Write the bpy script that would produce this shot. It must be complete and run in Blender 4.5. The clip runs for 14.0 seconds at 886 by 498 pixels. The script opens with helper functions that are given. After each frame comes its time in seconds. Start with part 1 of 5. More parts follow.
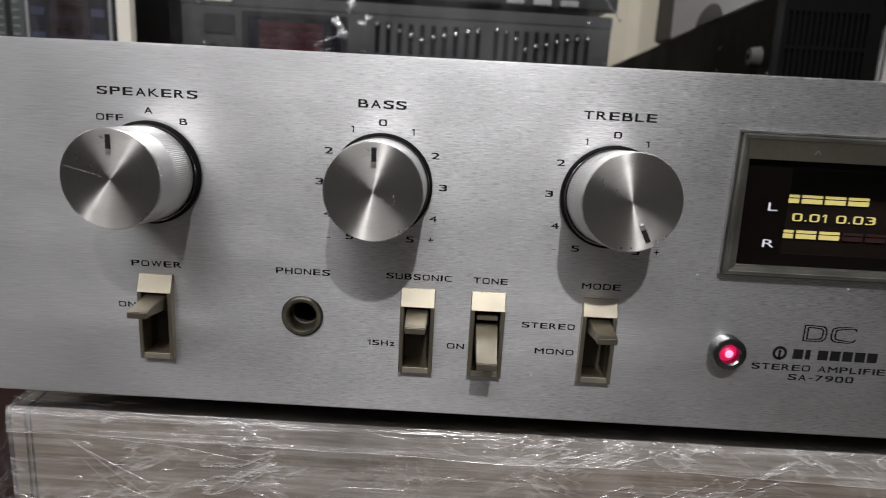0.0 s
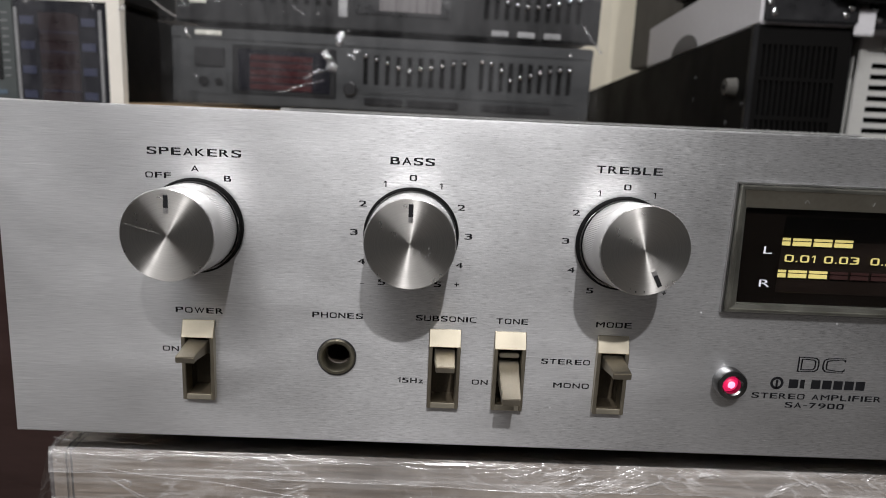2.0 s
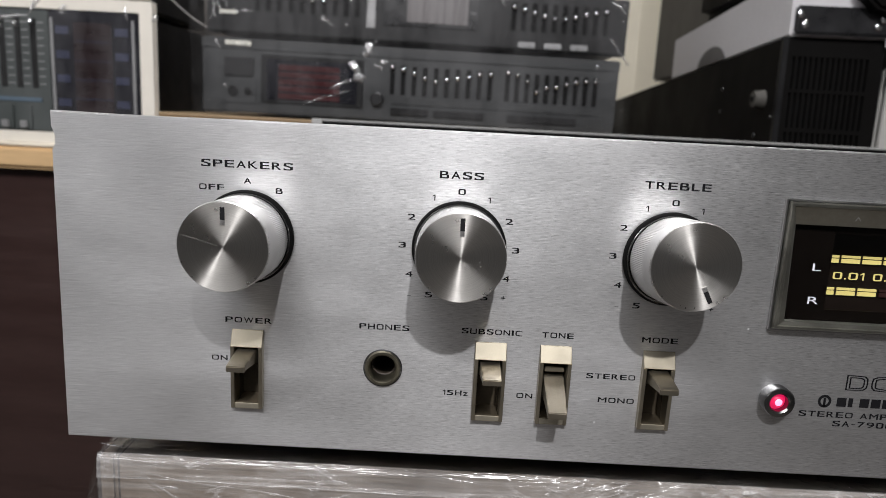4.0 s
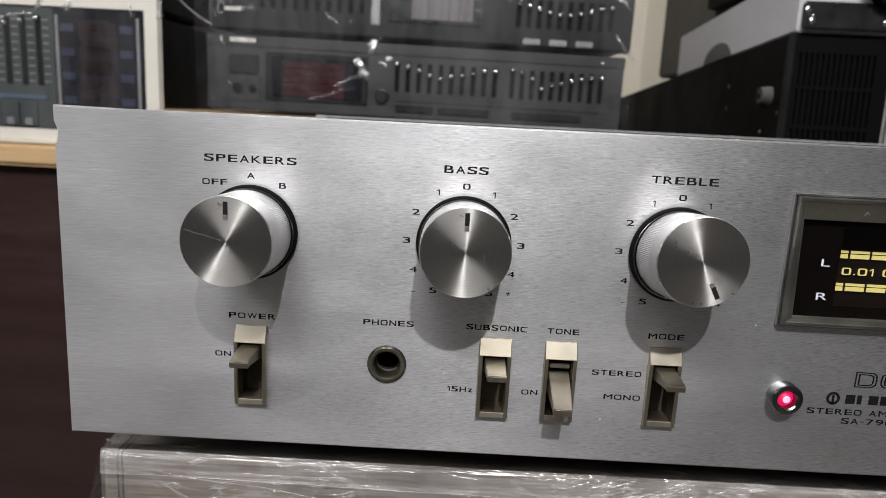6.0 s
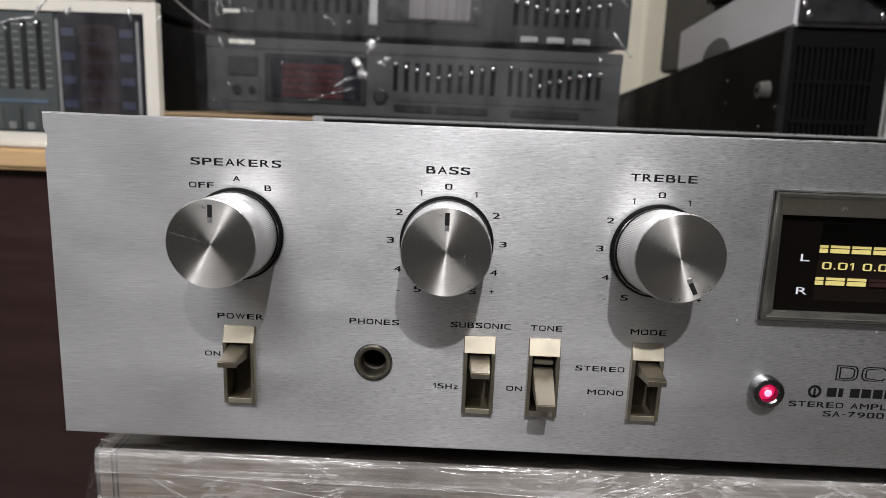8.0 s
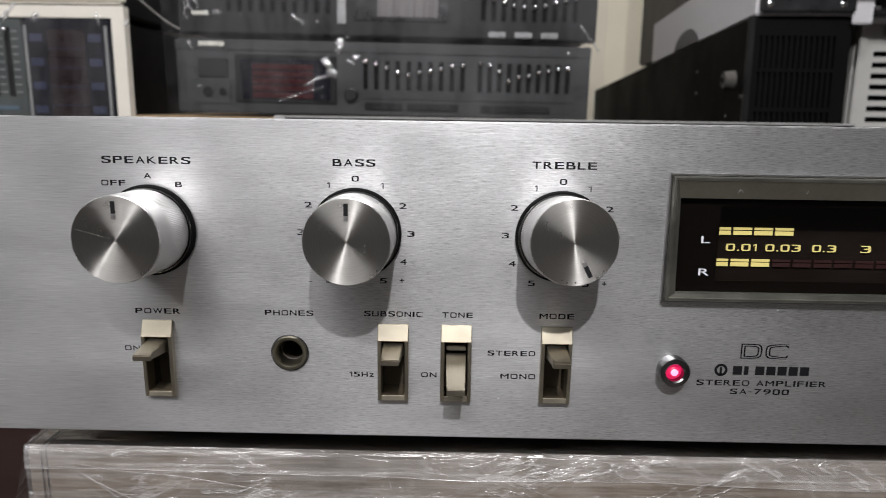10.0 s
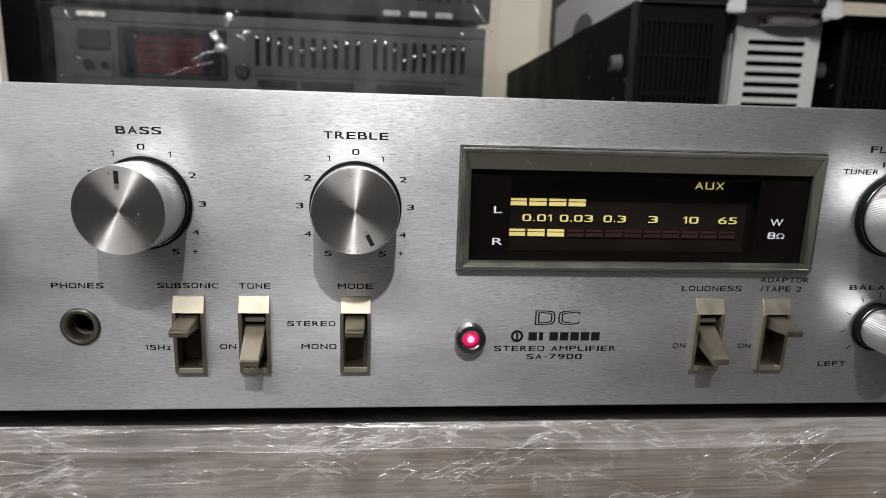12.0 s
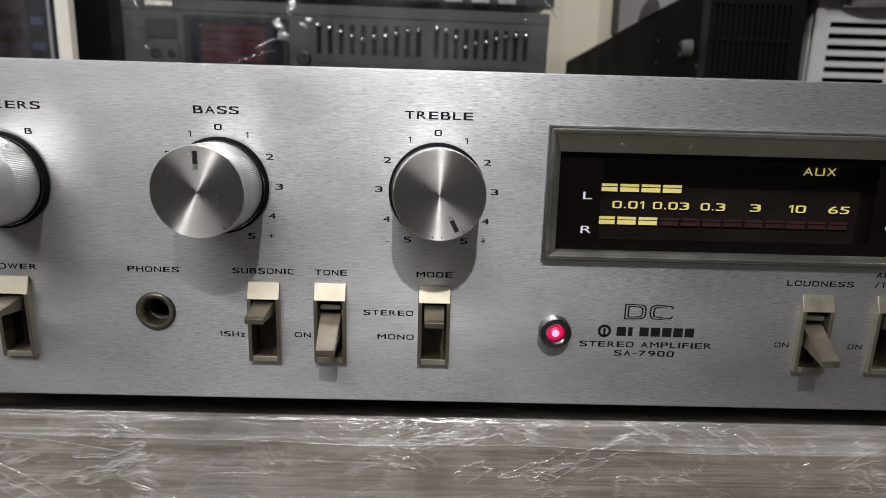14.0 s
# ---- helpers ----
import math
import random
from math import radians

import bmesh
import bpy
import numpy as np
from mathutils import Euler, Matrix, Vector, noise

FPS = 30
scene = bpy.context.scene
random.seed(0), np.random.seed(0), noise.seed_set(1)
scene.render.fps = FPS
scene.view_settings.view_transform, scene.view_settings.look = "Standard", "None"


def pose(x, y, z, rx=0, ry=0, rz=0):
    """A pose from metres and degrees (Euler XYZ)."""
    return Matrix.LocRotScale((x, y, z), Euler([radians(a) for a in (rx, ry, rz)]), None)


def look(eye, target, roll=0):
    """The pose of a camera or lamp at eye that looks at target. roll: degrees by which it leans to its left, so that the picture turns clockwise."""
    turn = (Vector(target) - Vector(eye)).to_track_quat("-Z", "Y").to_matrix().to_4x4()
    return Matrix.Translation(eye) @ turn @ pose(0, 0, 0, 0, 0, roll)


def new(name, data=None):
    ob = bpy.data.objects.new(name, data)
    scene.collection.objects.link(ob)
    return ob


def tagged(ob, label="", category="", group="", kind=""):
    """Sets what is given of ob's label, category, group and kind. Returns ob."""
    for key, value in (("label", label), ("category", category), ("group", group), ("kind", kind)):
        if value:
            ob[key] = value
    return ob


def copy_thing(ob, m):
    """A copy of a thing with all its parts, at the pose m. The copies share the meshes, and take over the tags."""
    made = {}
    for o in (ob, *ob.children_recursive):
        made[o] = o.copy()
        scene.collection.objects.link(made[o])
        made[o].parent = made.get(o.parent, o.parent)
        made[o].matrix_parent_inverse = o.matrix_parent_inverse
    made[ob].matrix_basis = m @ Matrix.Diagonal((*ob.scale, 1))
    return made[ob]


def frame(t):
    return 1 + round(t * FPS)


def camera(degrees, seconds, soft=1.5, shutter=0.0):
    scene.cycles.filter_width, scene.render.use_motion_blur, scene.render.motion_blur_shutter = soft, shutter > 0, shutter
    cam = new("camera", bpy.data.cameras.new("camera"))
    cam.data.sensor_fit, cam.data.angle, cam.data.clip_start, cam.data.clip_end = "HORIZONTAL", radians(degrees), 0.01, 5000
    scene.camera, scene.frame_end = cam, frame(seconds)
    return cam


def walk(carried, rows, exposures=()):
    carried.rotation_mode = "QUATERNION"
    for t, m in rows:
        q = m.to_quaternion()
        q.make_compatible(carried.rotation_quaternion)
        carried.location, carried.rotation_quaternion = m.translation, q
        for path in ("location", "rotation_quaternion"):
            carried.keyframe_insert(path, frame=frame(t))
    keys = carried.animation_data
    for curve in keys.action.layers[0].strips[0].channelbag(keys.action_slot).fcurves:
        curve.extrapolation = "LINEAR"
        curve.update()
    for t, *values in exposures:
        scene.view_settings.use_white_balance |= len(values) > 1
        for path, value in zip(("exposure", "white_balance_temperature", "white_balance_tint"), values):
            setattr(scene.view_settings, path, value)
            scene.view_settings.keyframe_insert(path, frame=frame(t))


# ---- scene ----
cam = camera(65.53, 14.0, soft=0.8, shutter=0.3)
cam.data.dof.use_dof, cam.data.dof.focus_distance, cam.data.dof.aperture_fstop = True, 0.188, 23.0
PATH = [
    (0, (0.12134, -0.16204, 1.08247), (0.10584, 1.78244, 0.61478), 3.04),
    (0.2, (0.11990, -0.16290, 1.08270), (0.14839, 1.78167, 0.61597), 2.95),
    (0.5, (0.11690, -0.16371, 1.08342), (0.10390, 1.78431, 0.63057), 3.03),
    (1, (0.11054, -0.16450, 1.08609), (0.09733, 1.78831, 0.65438), 3.55),
    (1.2, (0.10980, -0.16660, 1.08660), (0.10397, 1.78393, 0.64457), 3.89),
    (1.5, (0.10960, -0.17087, 1.08730), (0.09832, 1.78520, 0.67056), 2.00),
    (2, (0.10884, -0.17396, 1.09091), (0.15466, 1.78392, 0.68519), 2.67),
    (2.5, (0.10277, -0.17918, 1.09551), (0.15022, 1.78787, 0.73710), 2.95),
    (2.7, (0.10150, -0.17820, 1.09520), (0.08090, 1.78549, 0.71637), 3.39),
    (3, (0.10110, -0.17609, 1.09415), (0.10513, 1.78692, 0.71129), 3.01),
    (5.5, (0.10089, -0.17431, 1.09120), (0.07915, 1.78784, 0.70457), 2.98),
    (6, (0.10103, -0.17380, 1.09101), (0.08257, 1.78778, 0.70130), 2.94),
    (6.5, (0.10364, -0.17587, 1.09154), (0.07039, 1.78606, 0.70461), 2.22),
    (7, (0.10342, -0.17655, 1.09239), (0.06609, 1.78562, 0.70703), 2.17),
    (7.5, (0.10507, -0.17584, 1.09224), (0.06690, 1.78491, 0.69981), 2.27),
    (10, (0.12978, -0.18032, 1.09132), (0.10916, 1.77895, 0.69030), 0.84),
    (10.2, (0.13550, -0.18000, 1.09110), (0.07740, 1.77492, 0.67288), 0.85),
    (10.5, (0.14311, -0.17951, 1.09093), (0.13635, 1.78080, 0.69451), -0.21),
    (11, (0.15059, -0.18040, 1.09174), (0.22151, 1.77369, 0.67162), 0.74),
    (11.2, (0.15560, -0.18150, 1.09140), (0.36778, 1.76059, 0.66329), 1.91),
    (11.5, (0.16286, -0.18285, 1.09035), (0.39392, 1.75463, 0.65128), 2.16),
    (12, (0.16555, -0.18325, 1.08887), (0.35025, 1.75809, 0.64492), 1.87),
    (12.5, (0.16605, -0.17752, 1.08409), (0.28999, 1.75954, 0.60197), 1.19),
    (12.7, (0.16700, -0.17530, 1.08100), (0.29899, 1.76875, 0.63016), 1.82),
    (13, (0.16814, -0.17401, 1.07824), (0.25558, 1.76543, 0.59769), 0.65),
    (13.2, (0.16760, -0.17560, 1.08070), (0.23161, 1.76557, 0.60345), 1.44),
    (13.5, (0.16494, -0.17861, 1.08541), (0.23950, 1.75901, 0.59544), 1.10),
    (13.7, (0.16240, -0.17750, 1.08550), (0.18377, 1.76378, 0.60491), 1.69),
    (14, (0.15785, -0.17330, 1.08548), (0.19479, 1.76927, 0.61111), 1.66),
]
walk(cam, [(t, look(eye, target, roll)) for t, eye, target, roll in PATH],
     [(0, -0.2), (0.5, -0.2), (1.5, -0.1), (2.5, 0.08), (5.5, 0.0), (10, 0.03), (12, 0.08), (13, -0.1), (14, -0.1)])

# ---- light ----
world = bpy.data.worlds.new("room_world")
scene.world = world
world.use_nodes = True
world.node_tree.nodes["Background"].inputs[0].default_value = (0.5, 0.55, 0.6, 1)
world.node_tree.nodes["Background"].inputs[1].default_value = 0.05


def lamp(name, kind, m, energy, colour, **size):
    data = bpy.data.lights.new(name, kind)
    data.energy, data.color = energy, colour
    if "radius" in size:
        data.shadow_soft_size = size["radius"]
    if "sx" in size:
        data.shape, data.size, data.size_y = "RECTANGLE", size["sx"], size["sy"]
    ob = new(name, data)
    ob.matrix_world = m
    return ob


# a small bright bulb above the bench, two tubes at the side and an added fill over the shelves
lamp("bulb_lamp", "POINT", pose(0.195, -0.74, 1.815), 37.0, (0.995, 0.98, 1.0), radius=0.014)
lamp("tube_lamp_a", "AREA", look((-0.12, -0.85, 2.05), (0.05, 0.0, 1.0)), 9.5, (0.995, 0.98, 1.0), sx=0.5, sy=0.06)
lamp("tube_lamp_c", "AREA", look((-0.80, -0.80, 2.0), (0.05, 0.0, 1.0)), 13.0, (0.995, 0.98, 1.0), sx=1.2, sy=0.6)
# unseen fill, added to brighten the wall behind the stacks
lamp("fill_lamp", "AREA", look((0.35, 0.55, 2.55), (0.35, 0.7, 0.0)), 23.0, (1.0, 0.985, 0.99), sx=1.2, sy=0.1)

# ---- materials ----


def nodes_of(name):
    m = bpy.data.materials.new(name)
    m.use_nodes = True
    nt = m.node_tree
    return m, nt, nt.nodes["Principled BSDF"]


def coords(nt, scale, kind="Object"):
    tc = nt.nodes.new("ShaderNodeTexCoord")
    mp = nt.nodes.new("ShaderNodeMapping")
    mp.inputs["Scale"].default_value = scale
    nt.links.new(tc.outputs[kind], mp.inputs["Vector"])
    return mp.outputs["Vector"]


def noise_tex(nt, vector, scale=1.0, detail=4.0, rough=0.6):
    n = nt.nodes.new("ShaderNodeTexNoise")
    n.inputs["Scale"].default_value, n.inputs["Detail"].default_value, n.inputs["Roughness"].default_value = scale, detail, rough
    nt.links.new(vector, n.inputs["Vector"])
    return n.outputs["Fac"]


def ramp(nt, fac, stops):
    r = nt.nodes.new("ShaderNodeValToRGB")
    els = r.color_ramp.elements
    while len(els) < len(stops):
        els.new(0.5)
    for e, (p, c) in zip(els, stops):
        e.position, e.color = p, (*c, 1) if len(c) == 3 else c
    nt.links.new(fac, r.inputs["Fac"])
    return r.outputs["Color"]


def grey(v):
    return (v, v, v)


def bump(nt, fac, bsdf, strength, distance):
    b = nt.nodes.new("ShaderNodeBump")
    b.inputs["Strength"].default_value, b.inputs["Distance"].default_value = strength, distance
    nt.links.new(fac, b.inputs["Height"])
    nt.links.new(b.outputs["Normal"], bsdf.inputs["Normal"])
    return b


def surface(name, colour, rough=0.5, metal=0.0, grain=0.15, scale=(60, 60, 60), bumpy=0.0, spec=0.5, spread=0.08, coat=0.0):
    """A worn surface: colour varied at two scales, roughness varied, optional fine relief."""
    m, nt, b = nodes_of(name)
    v = coords(nt, scale)
    fine, broad = noise_tex(nt, v, 6.0, 5), noise_tex(nt, v, 0.6, 3)
    mix = nt.nodes.new("ShaderNodeMath")
    mix.operation = "ADD"
    nt.links.new(fine, mix.inputs[0])
    nt.links.new(broad, mix.inputs[1])
    lo, hi = [tuple(max(0, c * k) for c in colour) for k in (1 - grain, 1 + grain)]
    nt.links.new(ramp(nt, half(nt, mix.outputs[0]), [(0.3, lo), (0.7, hi)]), b.inputs["Base Color"])
    nt.links.new(ramp(nt, broad, [(0.3, grey(max(0.02, rough - spread))), (0.7, grey(min(1, rough + spread)))]), b.inputs["Roughness"])
    b.inputs["Metallic"].default_value = metal
    b.inputs["Specular IOR Level"].default_value = spec
    b.inputs["Coat Weight"].default_value = coat
    if bumpy:
        bump(nt, fine, b, bumpy, 0.0005)
    return m


def half(nt, value):
    h = nt.nodes.new("ShaderNodeMath")
    h.operation = "MULTIPLY"
    h.inputs[1].default_value = 0.5
    nt.links.new(value, h.inputs[0])
    return h.outputs[0]


def times(nt, a, b):
    m = nt.nodes.new("ShaderNodeMath")
    m.operation = "MULTIPLY"
    nt.links.new(a, m.inputs[0])
    nt.links.new(b, m.inputs[1])
    return m.outputs[0]


def brushed(name, colour=0.66, rough=0.372, aniso=0.69):
    """Aluminium brushed along x: fine long scratches, blotches, highlights drawn out upright."""
    m, nt, b = nodes_of(name)
    fine = noise_tex(nt, coords(nt, (170, 170, 11000)), 1.0, 1, 0.5)
    long = noise_tex(nt, coords(nt, (105, 105, 5600)), 1.0, 2, 0.6)
    blot = noise_tex(nt, coords(nt, (14, 14, 26)), 1.0, 4, 0.6)
    add = nt.nodes.new("ShaderNodeMath")
    add.operation = "ADD"
    nt.links.new(fine, add.inputs[0])
    nt.links.new(long, add.inputs[1])
    streak = half(nt, add.outputs[0])
    nt.links.new(ramp(nt, streak, [(0.36, grey(colour * 0.87)), (0.5, grey(colour)), (0.63, grey(min(1, colour * 1.1)))]), b.inputs["Base Color"])
    nt.links.new(ramp(nt, blot, [(0.3, grey(rough - 0.05)), (0.7, grey(rough + 0.07))]), b.inputs["Roughness"])
    # worn zones with separate bright and dark scratches
    lines = noise_tex(nt, coords(nt, (62, 62, 4400)), 1.0, 3, 0.65)
    zone = ramp(nt, noise_tex(nt, coords(nt, (17, 17, 60)), 1.0, 3, 0.6), [(0.45, grey(0.12)), (0.58, grey(1))])
    tone = ramp(nt, lines, [(0.31, grey(0.78)), (0.39, grey(1)), (0.59, grey(1)), (0.67, grey(1.25))])
    worn = nt.nodes.new("ShaderNodeMix")
    worn.data_type, worn.blend_type = "RGBA", "MULTIPLY"
    nt.links.new(zone, worn.inputs[0])
    nt.links.new(b.inputs["Base Color"].links[0].from_socket, worn.inputs[6])
    nt.links.new(tone, worn.inputs[7])
    nt.links.new(worn.outputs[2], b.inputs["Base Color"])
    # short gritty strokes, stronger in patches; their colour contrast grows with x
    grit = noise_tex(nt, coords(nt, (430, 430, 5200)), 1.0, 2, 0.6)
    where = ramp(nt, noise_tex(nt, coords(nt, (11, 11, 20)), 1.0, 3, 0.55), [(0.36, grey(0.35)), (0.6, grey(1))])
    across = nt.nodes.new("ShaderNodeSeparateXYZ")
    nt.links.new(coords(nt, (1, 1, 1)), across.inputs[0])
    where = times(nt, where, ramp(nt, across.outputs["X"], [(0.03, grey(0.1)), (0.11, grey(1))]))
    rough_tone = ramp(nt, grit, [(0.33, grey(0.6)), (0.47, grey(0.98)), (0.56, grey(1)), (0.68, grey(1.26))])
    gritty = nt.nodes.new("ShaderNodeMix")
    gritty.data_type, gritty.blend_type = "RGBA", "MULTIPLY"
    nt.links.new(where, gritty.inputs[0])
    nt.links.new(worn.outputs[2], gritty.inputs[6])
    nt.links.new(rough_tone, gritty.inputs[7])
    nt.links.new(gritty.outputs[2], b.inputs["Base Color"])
    b.inputs["Metallic"].default_value = 0.95
    b.inputs["Anisotropic"].default_value = aniso
    t = nt.nodes.new("ShaderNodeCombineXYZ")
    t.inputs["Z"].default_value = 1.0
    nt.links.new(t.outputs[0], b.inputs["Tangent"])
    bump(nt, streak, b, 0.2, 0.0002)
    # dust specks
    tc, sp, cb, vo = [nt.nodes.new("ShaderNode" + k) for k in ("TexCoord", "SeparateXYZ", "CombineXYZ", "TexVoronoi")]
    nt.links.new(tc.outputs["Object"], sp.inputs[0])
    nt.links.new(sp.outputs["X"], cb.inputs["X"])
    nt.links.new(sp.outputs["Z"], cb.inputs["Y"])
    vo.voronoi_dimensions, vo.inputs["Scale"].default_value = "2D", 75.0
    nt.links.new(cb.outputs[0], vo.inputs["Vector"])
    dust = ramp(nt, vo.outputs["Distance"], [(0.0, grey(1)), (0.012, grey(0.8)), (0.026, grey(0))])
    pick = ramp(nt, noise_tex(nt, coords(nt, (60, 60, 60)), 1.0, 2), [(0.60, grey(0)), (0.66, grey(0.5))])
    both = nt.nodes.new("ShaderNodeMath")
    both.operation = "MULTIPLY"
    nt.links.new(dust, both.inputs[0])
    nt.links.new(pick, both.inputs[1])
    df, mx = nt.nodes.new("ShaderNodeBsdfDiffuse"), nt.nodes.new("ShaderNodeMixShader")
    df.inputs["Color"].default_value = (0.85, 0.85, 0.85, 1)
    nt.links.new(both.outputs[0], mx.inputs[0])
    nt.links.new(b.outputs[0], mx.inputs[1])
    nt.links.new(df.outputs[0], mx.inputs[2])
    nt.links.new(mx.outputs[0], nt.nodes["Material Output"].inputs["Surface"])
    return m


def spun(name):
    """A turned aluminium disc face: the object's origin lies on its axis, along y."""
    m, nt, b = nodes_of(name)
    tc = nt.nodes.new("ShaderNodeTexCoord")
    flat = nt.nodes.new("ShaderNodeVectorMath")
    flat.operation = "MULTIPLY"
    flat.inputs[1].default_value = (1, 0, 1)
    nt.links.new(tc.outputs["Object"], flat.inputs[0])
    unit = nt.nodes.new("ShaderNodeVectorMath")
    unit.operation = "NORMALIZE"
    nt.links.new(flat.outputs[0], unit.inputs[0])
    nt.links.new(unit.outputs[0], b.inputs["Tangent"])
    far = nt.nodes.new("ShaderNodeVectorMath")
    far.operation = "LENGTH"
    nt.links.new(flat.outputs[0], far.inputs[0])
    ring = nt.nodes.new("ShaderNodeTexNoise")
    ring.noise_dimensions = "1D"
    ring.inputs["Scale"].default_value, ring.inputs["Detail"].default_value = 5200, 3
    nt.links.new(far.outputs["Value"], ring.inputs["W"])
    smear = noise_tex(nt, tc.outputs["Object"], 160, 4)
    info = nt.nodes.new("ShaderNodeObjectInfo")
    shift = nt.nodes.new("ShaderNodeVectorMath")
    nt.links.new(tc.outputs["Object"], shift.inputs[0])
    nt.links.new(info.outputs["Location"], shift.inputs[1])
    # scuffs and small pale chips
    chip = noise_tex(nt, shift.outputs[0], 900, 3, 0.7)
    zone = noise_tex(nt, shift.outputs[0], 130, 1, 0.5)
    both = nt.nodes.new("ShaderNodeMath")
    both.operation = "MULTIPLY"
    nt.links.new(ramp(nt, chip, [(0.60, grey(0)), (0.66, grey(1))]), both.inputs[0])
    nt.links.new(ramp(nt, zone, [(0.80, grey(0)), (0.86, grey(1))]), both.inputs[1])
    df, mx = nt.nodes.new("ShaderNodeBsdfDiffuse"), nt.nodes.new("ShaderNodeMixShader")
    df.inputs["Color"].default_value = (0.55, 0.54, 0.52, 1)
    nt.links.new(both.outputs[0], mx.inputs[0])
    nt.links.new(b.outputs[0], mx.inputs[1])
    nt.links.new(df.outputs[0], mx.inputs[2])
    nt.links.new(mx.outputs[0], nt.nodes["Material Output"].inputs["Surface"])
    nt.links.new(ramp(nt, ring.outputs["Fac"], [(0.3, (0.64, 0.62, 0.585)), (0.7, (0.76, 0.74, 0.70))]), b.inputs["Base Color"])
    nt.links.new(ramp(nt, smear, [(0.35, grey(0.27)), (0.7, grey(0.34))]), b.inputs["Roughness"])
    b.inputs["Metallic"].default_value, b.inputs["Anisotropic"].default_value = 1.0, 0.95
    return m


def glow(name, colour, strength):
    m, nt, b = nodes_of(name)
    b.inputs["Base Color"].default_value = (*[c * 0.3 for c in colour], 1)
    b.inputs["Emission Color"].default_value = (*colour, 1)
    b.inputs["Emission Strength"].default_value = strength
    return m


def clear(name, tint=0.92, fac=0.06, rough=0.03):
    """A thin clear pane: see-through with a weak gloss."""
    m = bpy.data.materials.new(name)
    m.use_nodes = True
    nt = m.node_tree
    nt.nodes.remove(nt.nodes["Principled BSDF"])
    out = nt.nodes["Material Output"]
    tr, gl, mx, fr = [nt.nodes.new("ShaderNode" + k) for k in ("BsdfTransparent", "BsdfGlossy", "MixShader", "Fresnel")]
    tr.inputs["Color"].default_value = (tint, tint, tint, 1)
    gl.inputs["Roughness"].default_value = rough
    fr.inputs["IOR"].default_value = 1.3
    nt.links.new(fr.outputs[0], mx.inputs[0])
    nt.links.new(tr.outputs[0], mx.inputs[1])
    nt.links.new(gl.outputs[0], mx.inputs[2])
    nt.links.new(mx.outputs[0], out.inputs["Surface"])
    return m


def film(name, milky=0.04, gloss=0.02, rough=0.1, waves=(20, 20, 40), depth=0.0006, low=0.4, haze=None):
    """Stretch film: clear and glossy, gently waved, a little milky."""
    m = bpy.data.materials.new(name)
    m.use_nodes = True
    nt = m.node_tree
    nt.nodes.remove(nt.nodes["Principled BSDF"])
    out = nt.nodes["Material Output"]
    tr, gl, df, mx, mx2 = [nt.nodes.new("ShaderNode" + k) for k in ("BsdfTransparent", "BsdfGlossy", "BsdfDiffuse", "MixShader", "MixShader")]
    n = noise_tex(nt, coords(nt, waves), 1.0, 4, 0.55)
    b = nt.nodes.new("ShaderNodeBump")
    b.inputs["Strength"].default_value, b.inputs["Distance"].default_value = 1.0, depth
    nt.links.new(n, b.inputs["Height"])
    nt.links.new(b.outputs["Normal"], gl.inputs["Normal"])
    gl.inputs["Roughness"].default_value = rough
    df.inputs["Color"].default_value = (0.85, 0.85, 0.86, 1)
    tr.inputs["Color"].default_value = (0.97, 0.97, 0.97, 1)
    lw = nt.nodes.new("ShaderNodeFresnel")
    lw.inputs["IOR"].default_value = 1.45
    nt.links.new(b.outputs["Normal"], lw.inputs["Normal"])
    g = nt.nodes.new("ShaderNodeMath")
    g.operation = "ADD"
    g.inputs[1].default_value = gloss
    nt.links.new(lw.outputs[0], g.inputs[0])
    cloud = noise_tex(nt, coords(nt, haze), 1.0, 5, 0.65) if haze else n
    nt.links.new(ramp(nt, cloud, [(0.4, grey(milky * low)), (0.65, grey(milky))]), mx2.inputs[0])
    nt.links.new(g.outputs[0], mx.inputs[0])
    nt.links.new(tr.outputs[0], mx.inputs[1])
    nt.links.new(gl.outputs[0], mx.inputs[2])
    nt.links.new(mx.outputs[0], mx2.inputs[1])
    nt.links.new(df.outputs[0], mx2.inputs[2])
    nt.links.new(mx2.outputs[0], out.inputs["Surface"])
    return m


def sums(nt, *terms):
    """Adds (socket, weight) pairs."""
    total = None
    for value, k in terms:
        m = nt.nodes.new("ShaderNodeMath")
        m.operation = "MULTIPLY_ADD"
        m.inputs[1].default_value, m.inputs[2].default_value = k, 0.0
        nt.links.new(value, m.inputs[0])
        if total:
            nt.links.new(total, m.inputs[2])
        total = m.outputs[0]
    return total


def ridges(nt, freq, turn, gain, seed, detail=2):
    """Thin ridge lines along the middle level of a stretched noise, turned by some degrees on the front."""
    tc, mp = nt.nodes.new("ShaderNodeTexCoord"), nt.nodes.new("ShaderNodeMapping")
    mp.vector_type = "TEXTURE"
    mp.inputs["Location"].default_value = (seed, seed, 0)
    mp.inputs["Rotation"].default_value = (0, radians(turn), 0)
    mp.inputs["Scale"].default_value = [1 / f for f in freq]
    nt.links.new(tc.outputs["Object"], mp.inputs["Vector"])
    n = noise_tex(nt, mp.outputs["Vector"], 1.0, detail, 0.55)
    value = n
    for op, k in (("SUBTRACT", 0.5), ("ABSOLUTE", 0), ("MULTIPLY", -gain), ("ADD", 1.0)):
        m = nt.nodes.new("ShaderNodeMath")
        m.operation, m.inputs[1].default_value = op, k
        m.use_clamp = op == "ADD"
        nt.links.new(value, m.inputs[0])
        value = m.outputs[0]
    return value


